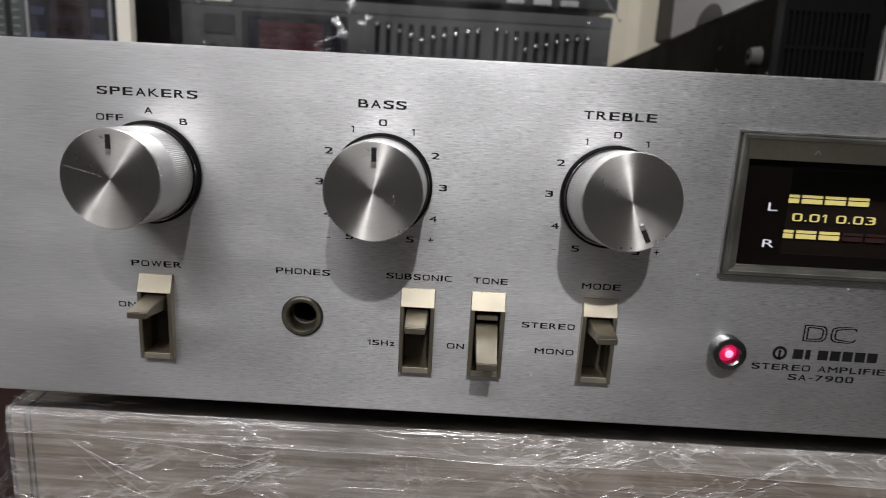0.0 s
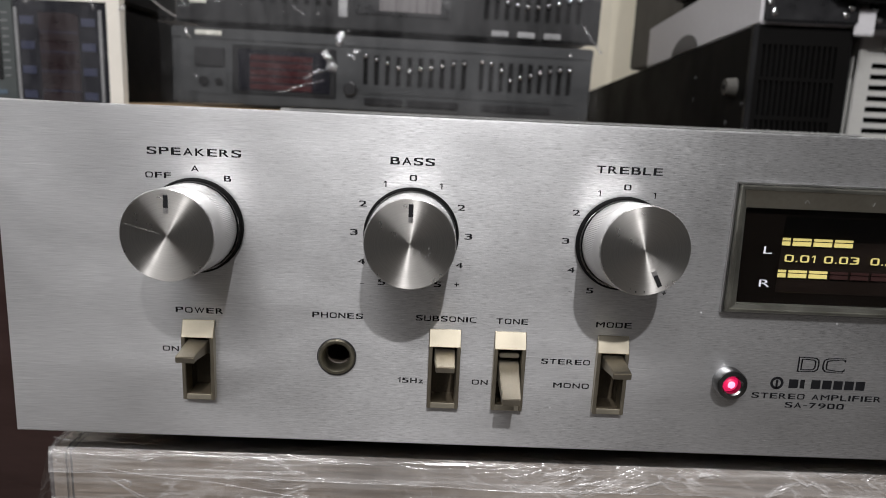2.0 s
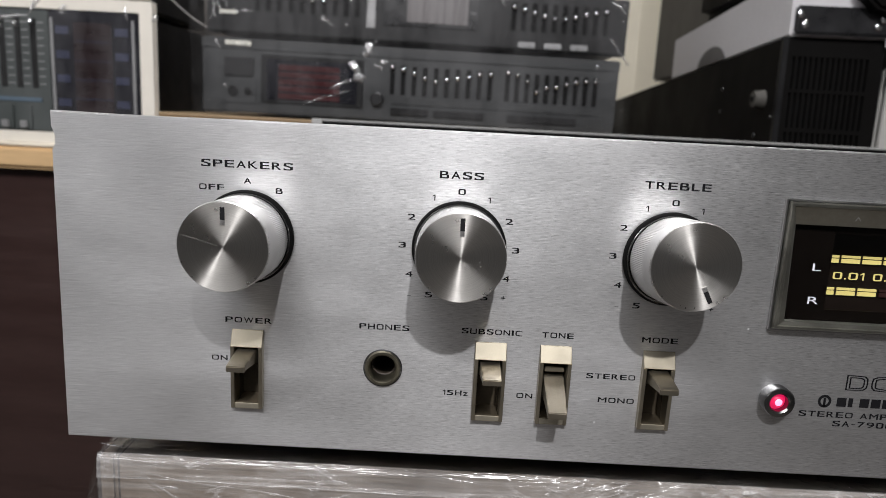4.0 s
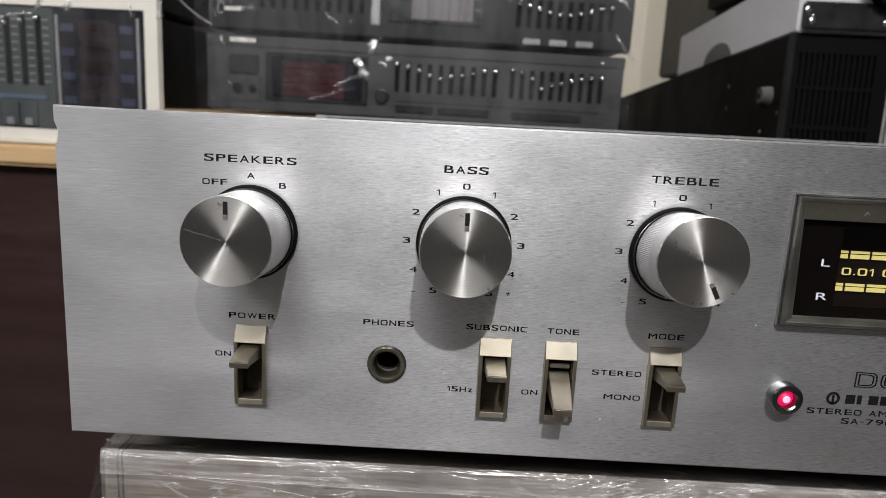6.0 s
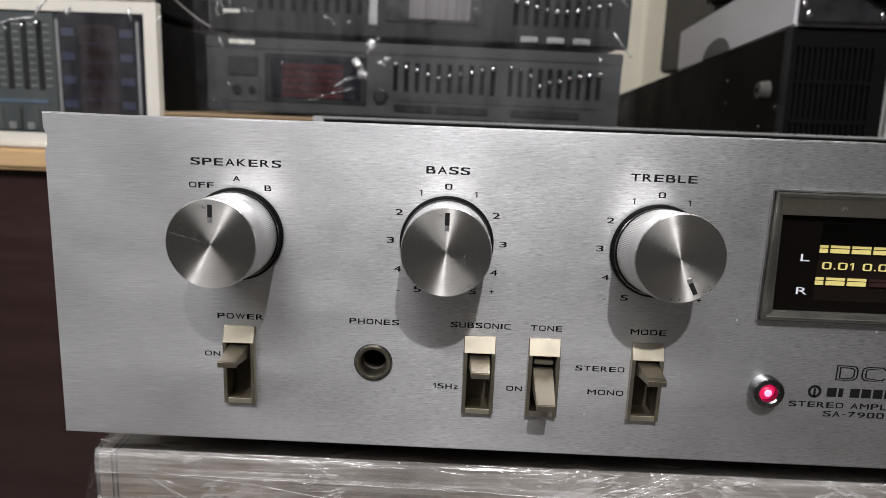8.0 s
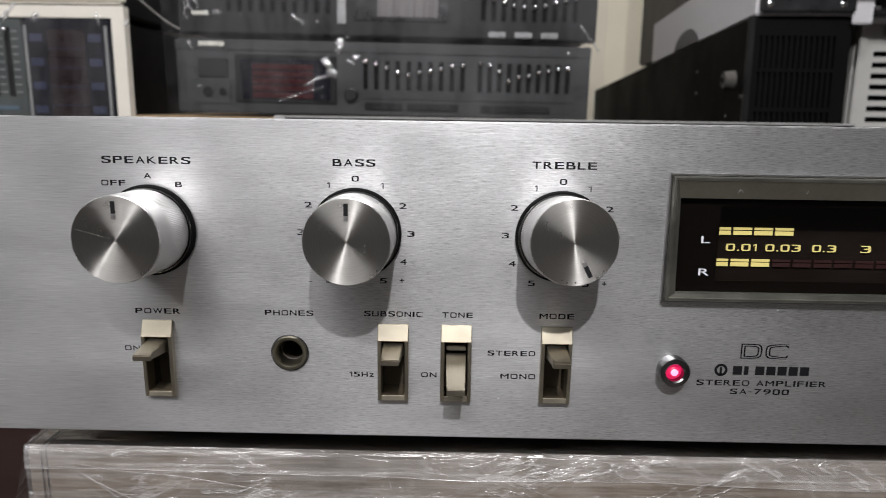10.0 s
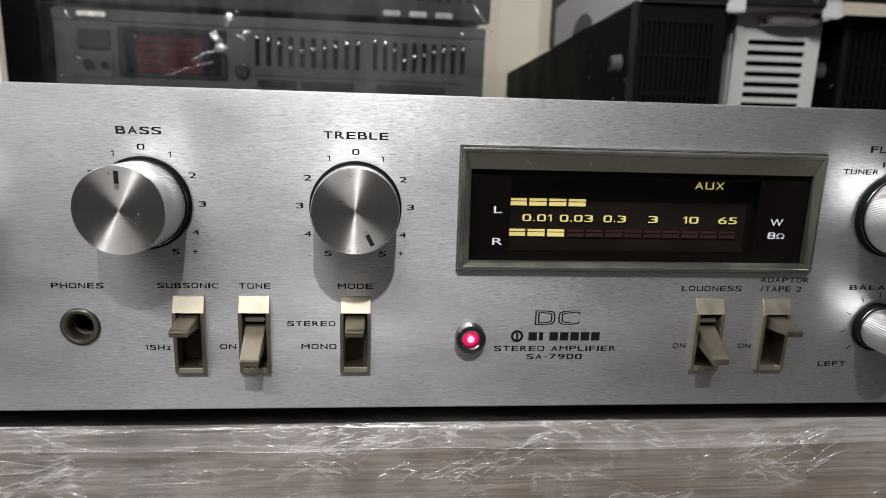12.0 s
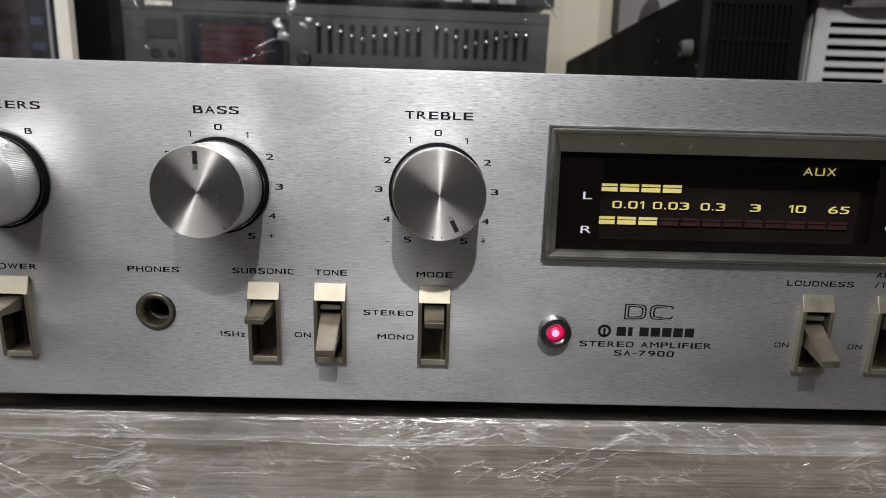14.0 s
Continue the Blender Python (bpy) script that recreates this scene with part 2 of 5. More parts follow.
def veneer(name):
    """Grey-brown wood film: fine level grain, darker upright bands, a few stains."""
    m, nt, b = nodes_of(name)
    fine = noise_tex(nt, coords(nt, (16, 16, 1500)), 1.0, 3, 0.6)
    mid = noise_tex(nt, coords(nt, (9, 9, 150)), 1.0, 4, 0.6)
    band = noise_tex(nt, coords(nt, (75, 75, 5)), 1.0, 3, 0.6)
    stain = noise_tex(nt, coords(nt, (14, 14, 22)), 1.0, 4, 0.6)
    fac = sums(nt, (fine, 0.46), (mid, 0.1), (band, 0.22), (stain, 0.22))
    nt.links.new(ramp(nt, fac, [(0.36, (0.06, 0.046, 0.035)), (0.5, (0.132, 0.106, 0.083)), (0.64, (0.22, 0.186, 0.152))]), b.inputs["Base Color"])
    nt.links.new(ramp(nt, stain, [(0.3, grey(0.36)), (0.7, grey(0.52))]), b.inputs["Roughness"])
    bump(nt, fine, b, 0.15, 0.0002)
    return m


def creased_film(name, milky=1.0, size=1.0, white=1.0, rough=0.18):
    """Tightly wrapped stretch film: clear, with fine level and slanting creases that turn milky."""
    m = bpy.data.materials.new(name)
    m.use_nodes = True
    nt = m.node_tree
    nt.nodes.remove(nt.nodes["Principled BSDF"])
    out = nt.nodes["Material Output"]
    def sized(*f):
        return [v / size for v in f]

    level = ridges(nt, sized(12, 200, 190), -1.5, 15, 0.3)
    fine = ridges(nt, sized(40, 420, 620), 2, 22, 1.7)
    up = ridges(nt, sized(34, 90, 120), -20, 40, 2.9, 4)
    down = ridges(nt, sized(36, 90, 130), 24, 40, 4.1, 4)
    knots = ridges(nt, sized(210, 330, 300), 12, 18, 6.3, 4)
    patch = ramp(nt, noise_tex(nt, coords(nt, sized(24, 24, 38)), 1.0, 3, 0.6), [(0.46, grey(0)), (0.60, grey(1))])
    patch2 = ramp(nt, noise_tex(nt, coords(nt, sized(31, 60, 44)), 1.0, 3, 0.6), [(0.50, grey(0)), (0.62, grey(1))])
    patch3 = ramp(nt, noise_tex(nt, coords(nt, sized(46, 46, 60)), 1.0, 3, 0.6), [(0.56, grey(0)), (0.74, grey(1))])
    up, down, knots = times(nt, up, patch), times(nt, down, patch2), times(nt, knots, patch3)
    high = sums(nt, (level, 0.26), (fine, 0.1), (up, 0.75), (down, 0.7), (knots, 0.5))
    b = nt.nodes.new("ShaderNodeBump")
    b.inputs["Strength"].default_value, b.inputs["Distance"].default_value = 1.0, 0.0004 * size
    nt.links.new(high, b.inputs["Height"])
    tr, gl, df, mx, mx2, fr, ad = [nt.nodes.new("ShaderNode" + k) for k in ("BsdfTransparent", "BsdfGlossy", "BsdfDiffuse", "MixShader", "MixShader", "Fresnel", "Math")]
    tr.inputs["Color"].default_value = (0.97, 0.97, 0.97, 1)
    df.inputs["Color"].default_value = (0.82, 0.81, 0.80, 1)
    gl.inputs["Roughness"].default_value = rough
    fr.inputs["IOR"].default_value = 1.45
    ad.operation, ad.inputs[1].default_value = "ADD", 0.05 * white
    for node in (gl, fr, df):
        nt.links.new(b.outputs["Normal"], node.inputs["Normal"])
    nt.links.new(fr.outputs[0], ad.inputs[0])
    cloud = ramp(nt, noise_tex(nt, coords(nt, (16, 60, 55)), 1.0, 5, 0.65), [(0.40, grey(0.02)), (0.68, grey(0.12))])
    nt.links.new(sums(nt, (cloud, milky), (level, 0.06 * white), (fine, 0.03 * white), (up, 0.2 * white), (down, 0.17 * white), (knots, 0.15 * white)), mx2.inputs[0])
    nt.links.new(ad.outputs[0], mx.inputs[0])
    nt.links.new(tr.outputs[0], mx.inputs[1])
    nt.links.new(gl.outputs[0], mx.inputs[2])
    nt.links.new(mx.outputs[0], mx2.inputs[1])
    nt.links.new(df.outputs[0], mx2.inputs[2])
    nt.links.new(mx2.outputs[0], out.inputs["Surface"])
    return m


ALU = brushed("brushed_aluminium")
SPUN = spun("spun_aluminium")
KNURL = surface("knurled_aluminium", (0.37, 0.365, 0.36), 0.36, 1.0, 0.06, (200, 200, 200))
RIM = surface("worn_bright_edge", (0.62, 0.61, 0.6), 0.36, 0.9, 0.55, (420, 420, 420))
BLACK = surface("black_plastic", (0.012, 0.012, 0.013), 0.3, 0, 0.3, (80, 80, 80))
COLLAR = surface("collar_black", (0.004, 0.004, 0.004), 0.6, 0, 0.3, (80, 80, 80), spec=0.06)
INK = surface("black_ink", (0.006, 0.006, 0.007), 0.6, 0, 0.3, (300, 300, 300), spec=0.15)
GRIP = surface("grip_aluminium", (0.6, 0.595, 0.585), 0.4, 1.0, 0.05, (200, 200, 200))
WELL = surface("switch_well", (0.075, 0.06, 0.04), 0.5, 0.3, 0.3, (200, 200, 200))
LEVER = surface("lever_metal", (0.3, 0.27, 0.215), 0.42, 1.0, 0.12, (300, 300, 300))
CHAMPAGNE = surface("champagne_metal", (0.43, 0.39, 0.305), 0.4, 1.0, 0.05, (400, 400, 400), spread=0.04)
BRONZE = surface("bezel_metal", (0.35, 0.345, 0.3), 0.36, 1.0, 0.12, (120, 120, 120))
CHROME = surface("chrome", (0.8, 0.8, 0.8), 0.12, 1.0, 0.05, (300, 300, 300), spread=0.04)
JACKMETAL = surface("jack_metal", (0.2, 0.185, 0.14), 0.45, 1.0, 0.2, (500, 500, 500))
DARK = surface("dark_recess", (0.028, 0.021, 0.015), 0.6, 0, 0.3, (200, 200, 200))
MASK = surface("display_mask", (0.0034, 0.0025, 0.002), 0.4, 0, 0.2, (90, 90, 90), spec=0.03)
TUBE = surface("display_tube", (0.0085, 0.0056, 0.0043), 0.4, 0, 0.4, (60, 60, 160), spec=0.2)
UNLIT = surface("unlit_segment", (0.022, 0.006, 0.005), 0.5, 0, 0.3, (300, 300, 300))
YELLOW = glow("lit_yellow", (0.95, 0.80, 0.28), 0.56)
WHITEINK = surface("white_ink", (0.75, 0.75, 0.82), 0.5, 0, 0.05, (300, 300, 300))
REDLENS = glow("red_lens", (1.0, 0.015, 0.13), 0.6)
REDCORE = glow("red_core", (1.0, 0.35, 0.55), 1.5)
DARKCHROME = surface("dark_chrome", (0.26, 0.26, 0.26), 0.2, 1.0, 0.06, (300, 300, 300), spread=0.05)
DOME = surface("slider_chrome", (0.85, 0.85, 0.85), 0.2, 1.0, 0.03, (300, 300, 300), spread=0.03)
PANE = clear("display_pane", 0.9)
LID = surface("black_lid", (0.012, 0.012, 0.012), 0.5, 0.0, 0.25, (60, 60, 60), 0.2, spec=0.2)
LIDEDGE = surface("lid_edge", (0.3, 0.3, 0.29), 0.45, 0.0, 0.2, (60, 60, 60))
CRATE = veneer("grey_veneer")
SEAM = surface("dark_seam", (0.03, 0.025, 0.02), 0.7, 0, 0.2, (100, 100, 100))
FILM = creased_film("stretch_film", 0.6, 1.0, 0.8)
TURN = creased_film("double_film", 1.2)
FOLD = film("film_fold", 0.08, 0.1, 0.22, (260, 260, 260), 0.0003)
# upright milky streaks put soft lamp reflections into the film's colour
FILM2 = film("loose_film", 0.036, 0.0, 0.1, (16, 16, 22), 0.0019, 0.05, (34, 34, 9))
FOLD2 = film("loose_film_fold", 0.12, 0.5, 0.2, (160, 160, 160), 0.0012)
FEET = surface("rubber", (0.02, 0.02, 0.02), 0.8, 0, 0.2, (100, 100, 100))
EQBLACK = surface("equaliser_black", (0.0065, 0.0065, 0.007), 0.4, 0, 0.2, (40, 40, 40), spec=0.3)
EQGREY = surface("equaliser_grey", (0.021, 0.0225, 0.0235), 0.42, 0.0, 0.2, (30, 30, 90))
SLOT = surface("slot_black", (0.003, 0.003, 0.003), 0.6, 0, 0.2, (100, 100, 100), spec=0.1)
REDWIN = surface("red_window", (0.04, 0.008, 0.009), 0.25, 0, 0.3, (60, 20, 200))
BUTTON = surface("grey_button", (0.3, 0.3, 0.3), 0.35, 0.4, 0.1, (200, 200, 200))
SILVERBTN = surface("pale_button", (0.75, 0.74, 0.66), 0.25, 0.3, 0.08, (200, 200, 200))
CREAM = surface("cream_plastic", (0.72, 0.68, 0.6), 0.45, 0, 0.05, (20, 20, 20))
GREENGREY = surface("green_grey_plastic", (0.048, 0.056, 0.054), 0.45, 0, 0.12, (40, 40, 40))
NAVY = surface("display_navy", (0.009, 0.009, 0.013), 0.2, 0, 0.3, (50, 50, 50))
BLUE = surface("blue_marks", (0.018, 0.022, 0.05), 0.4, 0, 0.3, (80, 80, 80))
BLUESTRIP = surface("blue_strip", (0.07, 0.105, 0.14), 0.4, 0, 0.1, (80, 80, 80))
MAROON = surface("display_maroon", (0.015, 0.008, 0.009), 0.3, 0, 0.4, (30, 30, 120))
PINE = surface("pine_edge", (0.55, 0.37, 0.19), 0.5, 0, 0.18, (8, 40, 160), 0.1)
LAMINATE = surface("cream_laminate", (0.72, 0.66, 0.55), 0.4, 0, 0.06, (20, 20, 20))
WORNTOP = surface("worn_board_top", (0.30, 0.215, 0.125), 0.5, 0, 0.2, (20, 60, 20))
BROWN = surface("brown_veneer", (0.034, 0.018, 0.016), 0.35, 0, 0.25, (6, 6, 60))
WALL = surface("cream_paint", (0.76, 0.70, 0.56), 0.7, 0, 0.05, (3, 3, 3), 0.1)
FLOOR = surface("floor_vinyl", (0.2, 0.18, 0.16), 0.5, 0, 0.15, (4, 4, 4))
# unseen walls and ceiling kept dark so that less light bounces back
SHADEWALL = surface("low_bounce_grey", (0.11, 0.11, 0.11), 0.8, 0, 0.08, (3, 3, 3))
AMPBLACK = surface("amp_black_steel", (0.0045, 0.0042, 0.004), 0.55, 0.0, 0.2, (16, 16, 16), 0.1, spec=0.05)
SILVER = surface("zinc_steel", (0.52, 0.51, 0.52), 0.5, 0.1, 0.08, (20, 20, 60))
WHITESTEEL = surface("white_steel", (0.46, 0.455, 0.43), 0.5, 0, 0.06, (40, 40, 40))

# ---- building helpers ----
FRAME_OF = {}
MM = 0.001


def P(v):
    return 1.0 + v * MM


def thing(name, at, label, category, group="", kind=""):
    ob = new(name)
    ob.location = at
    ob.empty_display_size = 0.02
    FRAME_OF[name_key(ob)] = Matrix.Translation(at)
    return tagged(ob, label, category, group, kind)


def name_key(ob):
    return ob.name


def part(name, bm, material, parent, label="", at=None):
    """Links bm, in world metres (or about the point at), as one mesh under a thing or a part."""
    data = bpy.data.meshes.new(name)
    bmesh.ops.recalc_face_normals(bm, faces=bm.faces)
    bm.to_mesh(data)
    bm.free()
    data.materials.append(material)
    ob = new(name, data)
    here = Matrix.Translation(at) if at else Matrix.Identity(4)
    ob.matrix_basis = here
    FRAME_OF[name_key(ob)] = here
    if parent:
        ob.parent = parent
        ob.matrix_parent_inverse = FRAME_OF[name_key(parent)].inverted()
    if label:
        ob["label"] = label
    return ob


def smooth(ob, angle=40):
    me = ob.data
    me.polygons.foreach_set("use_smooth", [True] * len(me.polygons))
    bm = bmesh.new()
    bm.from_mesh(me)
    for e in bm.edges:
        e.smooth = len(e.link_faces) == 2 and e.calc_face_angle(0) < radians(angle)
    bm.to_mesh(me)
    bm.free()
    return ob


def box(bm, x0, x1, y0, y1, z0, z1, bevel=0.0, seg=2):
    vs = bmesh.ops.create_cube(bm, size=1.0)["verts"]
    for v in vs:
        v.co = Vector(((x0 + x1) / 2 + v.co.x * (x1 - x0), (y0 + y1) / 2 + v.co.y * (y1 - y0), (z0 + z1) / 2 + v.co.z * (z1 - z0)))
    if bevel:
        es = list({e for v in vs for e in v.link_edges})
        bmesh.ops.bevel(bm, geom=es, offset=bevel, segments=seg, affect="EDGES", clamp_overlap=True)
    return bm


def a_box(x0, x1, y0, y1, z0, z1, bevel=0.0, seg=2):
    return box(bmesh.new(), x0, x1, y0, y1, z0, z1, bevel, seg)


def lathe(bm, profile, n, cx=0.0, cz=0.0, wave=None, caps=(True, True)):
    """Turns (radius, y) rows about an axis along y."""
    rings = []
    for k, (r, y) in enumerate(profile):
        ring = []
        for i in range(n):
            a = 2 * math.pi * i / n
            rr = r - (wave[k] if wave and i % 2 else 0)
            ring.append(bm.verts.new((cx + rr * math.sin(a), y, cz + rr * math.cos(a))))
        rings.append(ring)
    for a, b in zip(rings, rings[1:]):
        for i in range(n):
            bm.faces.new((a[i], a[(i + 1) % n], b[(i + 1) % n], b[i]))
    if caps[0]:
        bm.faces.new(rings[0])
    if caps[1]:
        bm.faces.new(rings[-1])
    return bm


def loft(bm, sections, caps=True):
    """Joins rows of corner points, each a closed loop of equal length."""
    rings = [[bm.verts.new(p) for p in s] for s in sections]
    n = len(rings[0])
    for a, b in zip(rings, rings[1:]):
        for i in range(n):
            bm.faces.new((a[i], a[(i + 1) % n], b[(i + 1) % n], b[i]))
    if caps:
        bm.faces.new(rings[0])
        bm.faces.new(rings[-1])
    return bm


def plate(xs, zs, holes, y0, y1, move=None):
    """A plate between y0 (front) and y1 with rectangular holes (x0, x1, z0, z1)."""
    for h in holes:
        xs, zs = xs + [h[0], h[1]], zs + [h[2], h[3]]
    xs, zs = sorted(set(xs)), sorted(set(zs))
    bm = bmesh.new()
    grid = [[bm.verts.new((x, y1, z)) for z in zs] for x in xs]
    faces = []
    for i in range(len(xs) - 1):
        for k in range(len(zs) - 1):
            cx, cz = (xs[i] + xs[i + 1]) / 2, (zs[k] + zs[k + 1]) / 2
            if not any(h[0] < cx < h[1] and h[2] < cz < h[3] for h in holes):
                faces.append(bm.faces.new((grid[i][k], grid[i + 1][k], grid[i + 1][k + 1], grid[i][k + 1])))
    if move:
        for v in bm.verts:
            v.co = Vector(move(v.co))
    made = bmesh.ops.extrude_face_region(bm, geom=faces)["geom"]
    bmesh.ops.translate(bm, vec=(0, y0 - y1, 0), verts=[g for g in made if isinstance(g, bmesh.types.BMVert)])
    loose = [v for v in bm.verts if not v.link_faces]
    bmesh.ops.delete(bm, geom=loose, context="VERTS")
    return bm


GLYPHS = {}
WIDE = {"I": 0.3, "1": 0.42, ".": 0.2, "-": 0.55, "/": 0.6, " ": 0.5, "M": 1.18, "W": 1.3, "L": 0.88, "F": 0.92, "z": 0.72}
BOWLS = {"D": ((-1, 1),), "B": ((0, 1), (-1, 0)), "P": ((-0.05, 1),), "R": ((-0.05, 1),)}


def square_off(ch, u, v):
    """Pushes the round strokes of a letter, in -1 to 1, towards the corners of its box."""
    def push(a, b, k=0.72):
        m = max(abs(a), abs(b))
        g = 1 + k * (math.hypot(a, b) / m - 1) if m > 1e-6 else 1
        return max(-1, min(1, a * g)), max(-1, min(1, b * g))
    if ch in "CGOQ0":
        return push(u, v)
    if ch in "S235689":
        c = 0.5 if v > 0 else -0.5
        a, b = push(u, (v - c) * 2, 0.6)
        return a, c + b / 2
    if ch == "U" and v < 0:
        return push(u, v)
    if ch in "DBPR" and u > 0:
        for lo, hi in BOWLS[ch]:
            if lo <= v <= hi:
                c, h = (lo + hi) / 2, (hi - lo) / 2
                a, b = push(u, (v - c) / h)
                return a, c + h * b
    return u, v


def glyph(ch, heavy, fill="BOTH"):
    """Corner points and faces of one letter of the built-in font, fitted to a box 1 wide with capitals 1 high."""
    key = (ch, heavy, fill)
    if ch == "1":
        return [(0.6, 0, 0), (1, 0, 0), (1, 1, 0), (0.6, 1, 0), (0.6, 0.84, 0), (0, 0.66, 0), (0, 0.82, 0), (0.5, 1, 0)], [(0, 1, 2, 3), (3, 7, 6, 5, 4)]
    if key not in GLYPHS:
        cu = bpy.data.curves.new("text", "FONT")
        cu.body, cu.size, cu.resolution_u, cu.fill_mode = ch, 1.0, 5, fill
        cu.bevel_depth, cu.bevel_resolution = heavy, 0
        tmp = new("text", cu)
        bpy.context.view_layer.update()
        me = bpy.data.meshes.new_from_object(tmp.evaluated_get(bpy.context.evaluated_depsgraph_get()))
        bpy.data.objects.remove(tmp)
        co = np.array([v.co[:] for v in me.vertices])
        lo, hi = co.min(0), co.max(0)
        cap = 1.0 if ch in "-." else (hi[1] - lo[1]) * (1.38 if ch == "z" else 1.0)
        pts = []
        for x, y, z in co:
            u, v = 2 * (x - lo[0]) / (hi[0] - lo[0]) - 1, 2 * (y - lo[1]) / (hi[1] - lo[1]) - 1
            u, v = square_off(ch, u, v)
            tall = 0.2 if ch == "." else (hi[1] - lo[1]) / cap
            pts.append(((u + 1) / 2, (v + 1) / 2 * tall + (0.4 if ch == "-" else 0), z))
        GLYPHS[key] = pts, [tuple(p.vertices) for p in me.polygons]
        bpy.data.meshes.remove(me)
    return GLYPHS[key]


def lettering(words, x0, x1, zc, h, parent, material=None, y=-0.00006, name="printed_text", heavy=0.0, fill="BOTH"):
    """Words in wide square letters between x0 and x1, h high about zc, in mm of the front panel."""
    gap = 0.24
    total = sum(WIDE.get(c, 1.0) for c in words) + gap * (len(words) - 1)
    k, at_x, bm = (x1 - x0) / total, x0, bmesh.new()
    for ch in words:
        w = WIDE.get(ch, 1.0) * k
        if ch != " ":
            pts, faces = glyph(ch, heavy, fill)
            vs = [bm.verts.new(((at_x + px * w) / 1000, y - 0.0008 * pz, P(zc - h / 2 + py * h))) for px, py, pz in pts]
            for f in faces:
                try:
                    bm.faces.new([vs[q] for q in f])
                except ValueError:
                    pass
        at_x += w + gap * k
    return part(name, bm, material or INK, parent)

# ---- the room ----


def slab(name, bm, material, label, category):
    ob = part(name, bm, material, None)
    return tagged(ob, label, category, kind="structure")


X0, X1, Y0, Y1, Z1 = -1.7, 2.1, -2.0, 1.75, 2.6
slab("floor", a_box(X0 - 0.1, X1 + 0.1, Y0 - 0.1, Y1 + 0.1, -0.1, 0.0), FLOOR, "dark vinyl floor of the workshop", "floor")
# SHADEWALL surfaces stay out of view; their dark colour limits the bounce
slab("ceiling", a_box(X0 - 0.1, X1 + 0.1, Y0 - 0.1, Y1 + 0.1, Z1, Z1 + 0.1), SHADEWALL, "unseen ceiling, darkened to cut bounced light", "ceiling")
slab("wall_north", a_box(X0, X1, Y1, Y1 + 0.1, 0, Z1), WALL, "cream painted wall behind the stacked equipment", "wall")
slab("wall_south", a_box(X0, X1, Y0 - 0.1, Y0, 0, Z1), SHADEWALL, "unseen wall, darkened to cut bounced light", "wall")
slab("wall_west", a_box(X0 - 0.1, X0, Y0 - 0.1, Y1 + 0.1, 0, Z1), SHADEWALL, "unseen side wall, darkened to cut bounced light", "wall")
slab("wall_east", a_box(X1, X1 + 0.1, Y0 - 0.1, Y1 + 0.1, 0, Z1), SHADEWALL, "unseen side wall, darkened to cut bounced light", "wall")

# ---- the amplifier: x and z in mm on its front panel, y = 0 ----
amp = thing("stereo_amplifier", (0.215, 0.17, 0.991), "silver brushed aluminium stereo amplifier standing on a film-wrapped unit", "amplifier")
SWITCHES = [(49.8, True), (114.6, True), (131.9, False), (159.3, True), (261.0, False), (281.1, True)]
holes = [(c * MM - 0.0034, c * MM + 0.0034, P(12.4), P(30.5)) for c, _ in SWITCHES]
holes += [(0.0860 - 0.0035, 0.0860 + 0.0035, P(24.5) - 0.0035, P(24.5) + 0.0035), (0.1895, 0.2875, P(43.4), P(69.4))]


def nicks(co):
    """Small dents in the panel's left and upper edge."""
    x, y, z = co
    if x < 0.0001 and P(78.2) < z < P(83.8):
        x += 0.0009 * math.sin(math.pi * (z - P(78.0)) / 0.006)
    if z > P(87.9) and 0.0165 < x < 0.0209:
        z -= 0.00022
    return x, y, z


PANEL_R = 0.432
bm = plate([0.0, 0.0172, 0.0177, 0.0203, 0.0208, PANEL_R], [1.0] + [P(78 + 0.75 * i) for i in range(9)] + [P(88)], holes, 0.0, 0.004, nicks)
rim = [e for e in bm.edges if all(v.co.y < 0.0005 for v in e.verts) and (all(v.co.x < 0.002 for v in e.verts) or all(v.co.z > P(87) for v in e.verts) or all(v.co.z < P(0.5) for v in e.verts)) and any(abs(f.normal.y) < 0.5 for f in e.link_faces)]
bmesh.ops.bevel(bm, geom=rim, offset=0.0003, segments=2, affect="EDGES", clamp_overlap=True)
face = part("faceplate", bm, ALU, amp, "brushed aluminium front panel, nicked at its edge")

bm = a_box(0.006, PANEL_R - 0.006, 0.016, 0.326, P(3), P(69), 0.0015)
part("case", bm, LID, amp, "black painted steel case")
lid = part("lid", a_box(0.004, PANEL_R - 0.012, 0.0045, 0.326, P(69), P(72), 0.0008), LID, amp, "black steel lid with vent slots")
part("rear_lip", a_box(0.001, PANEL_R - 0.012, 0.3265, 0.332, P(60), P(82.85), 0.0005), SLOT, amp, "black rear panel")
part("lip_edge", a_box(0.001, PANEL_R - 0.012, 0.3262, 0.3335, P(82.9), P(84.3), 0.0004), LIDEDGE, amp, "pale upper edge of the rear panel")
part("lip_end", a_box(0.001, 0.0085, 0.3235, 0.3262, P(60), P(84.6), 0.0005), LIDEDGE, amp, "pale end of the rear panel")
# raised black strips put in for the shade of open slots
for y in (0.10, 0.16, 0.22, 0.28):
    for i in range(9):
        x = 0.05 + i * 0.038
        part("vent_slot", a_box(x, x + 0.026, y, y + 0.012, P(71.6), P(72.3), 0.0003), SLOT, lid)
for x in (0.04, 0.39):
    for y in (0.05, 0.3):
        bm = bmesh.new()
        bmesh.ops.create_cone(bm, cap_ends=True, segments=24, radius1=0.014, radius2=0.016, depth=0.0125, matrix=Matrix.Translation((x, y, 0.991 + 0.00625)))
        part("foot", bm, FEET, amp)


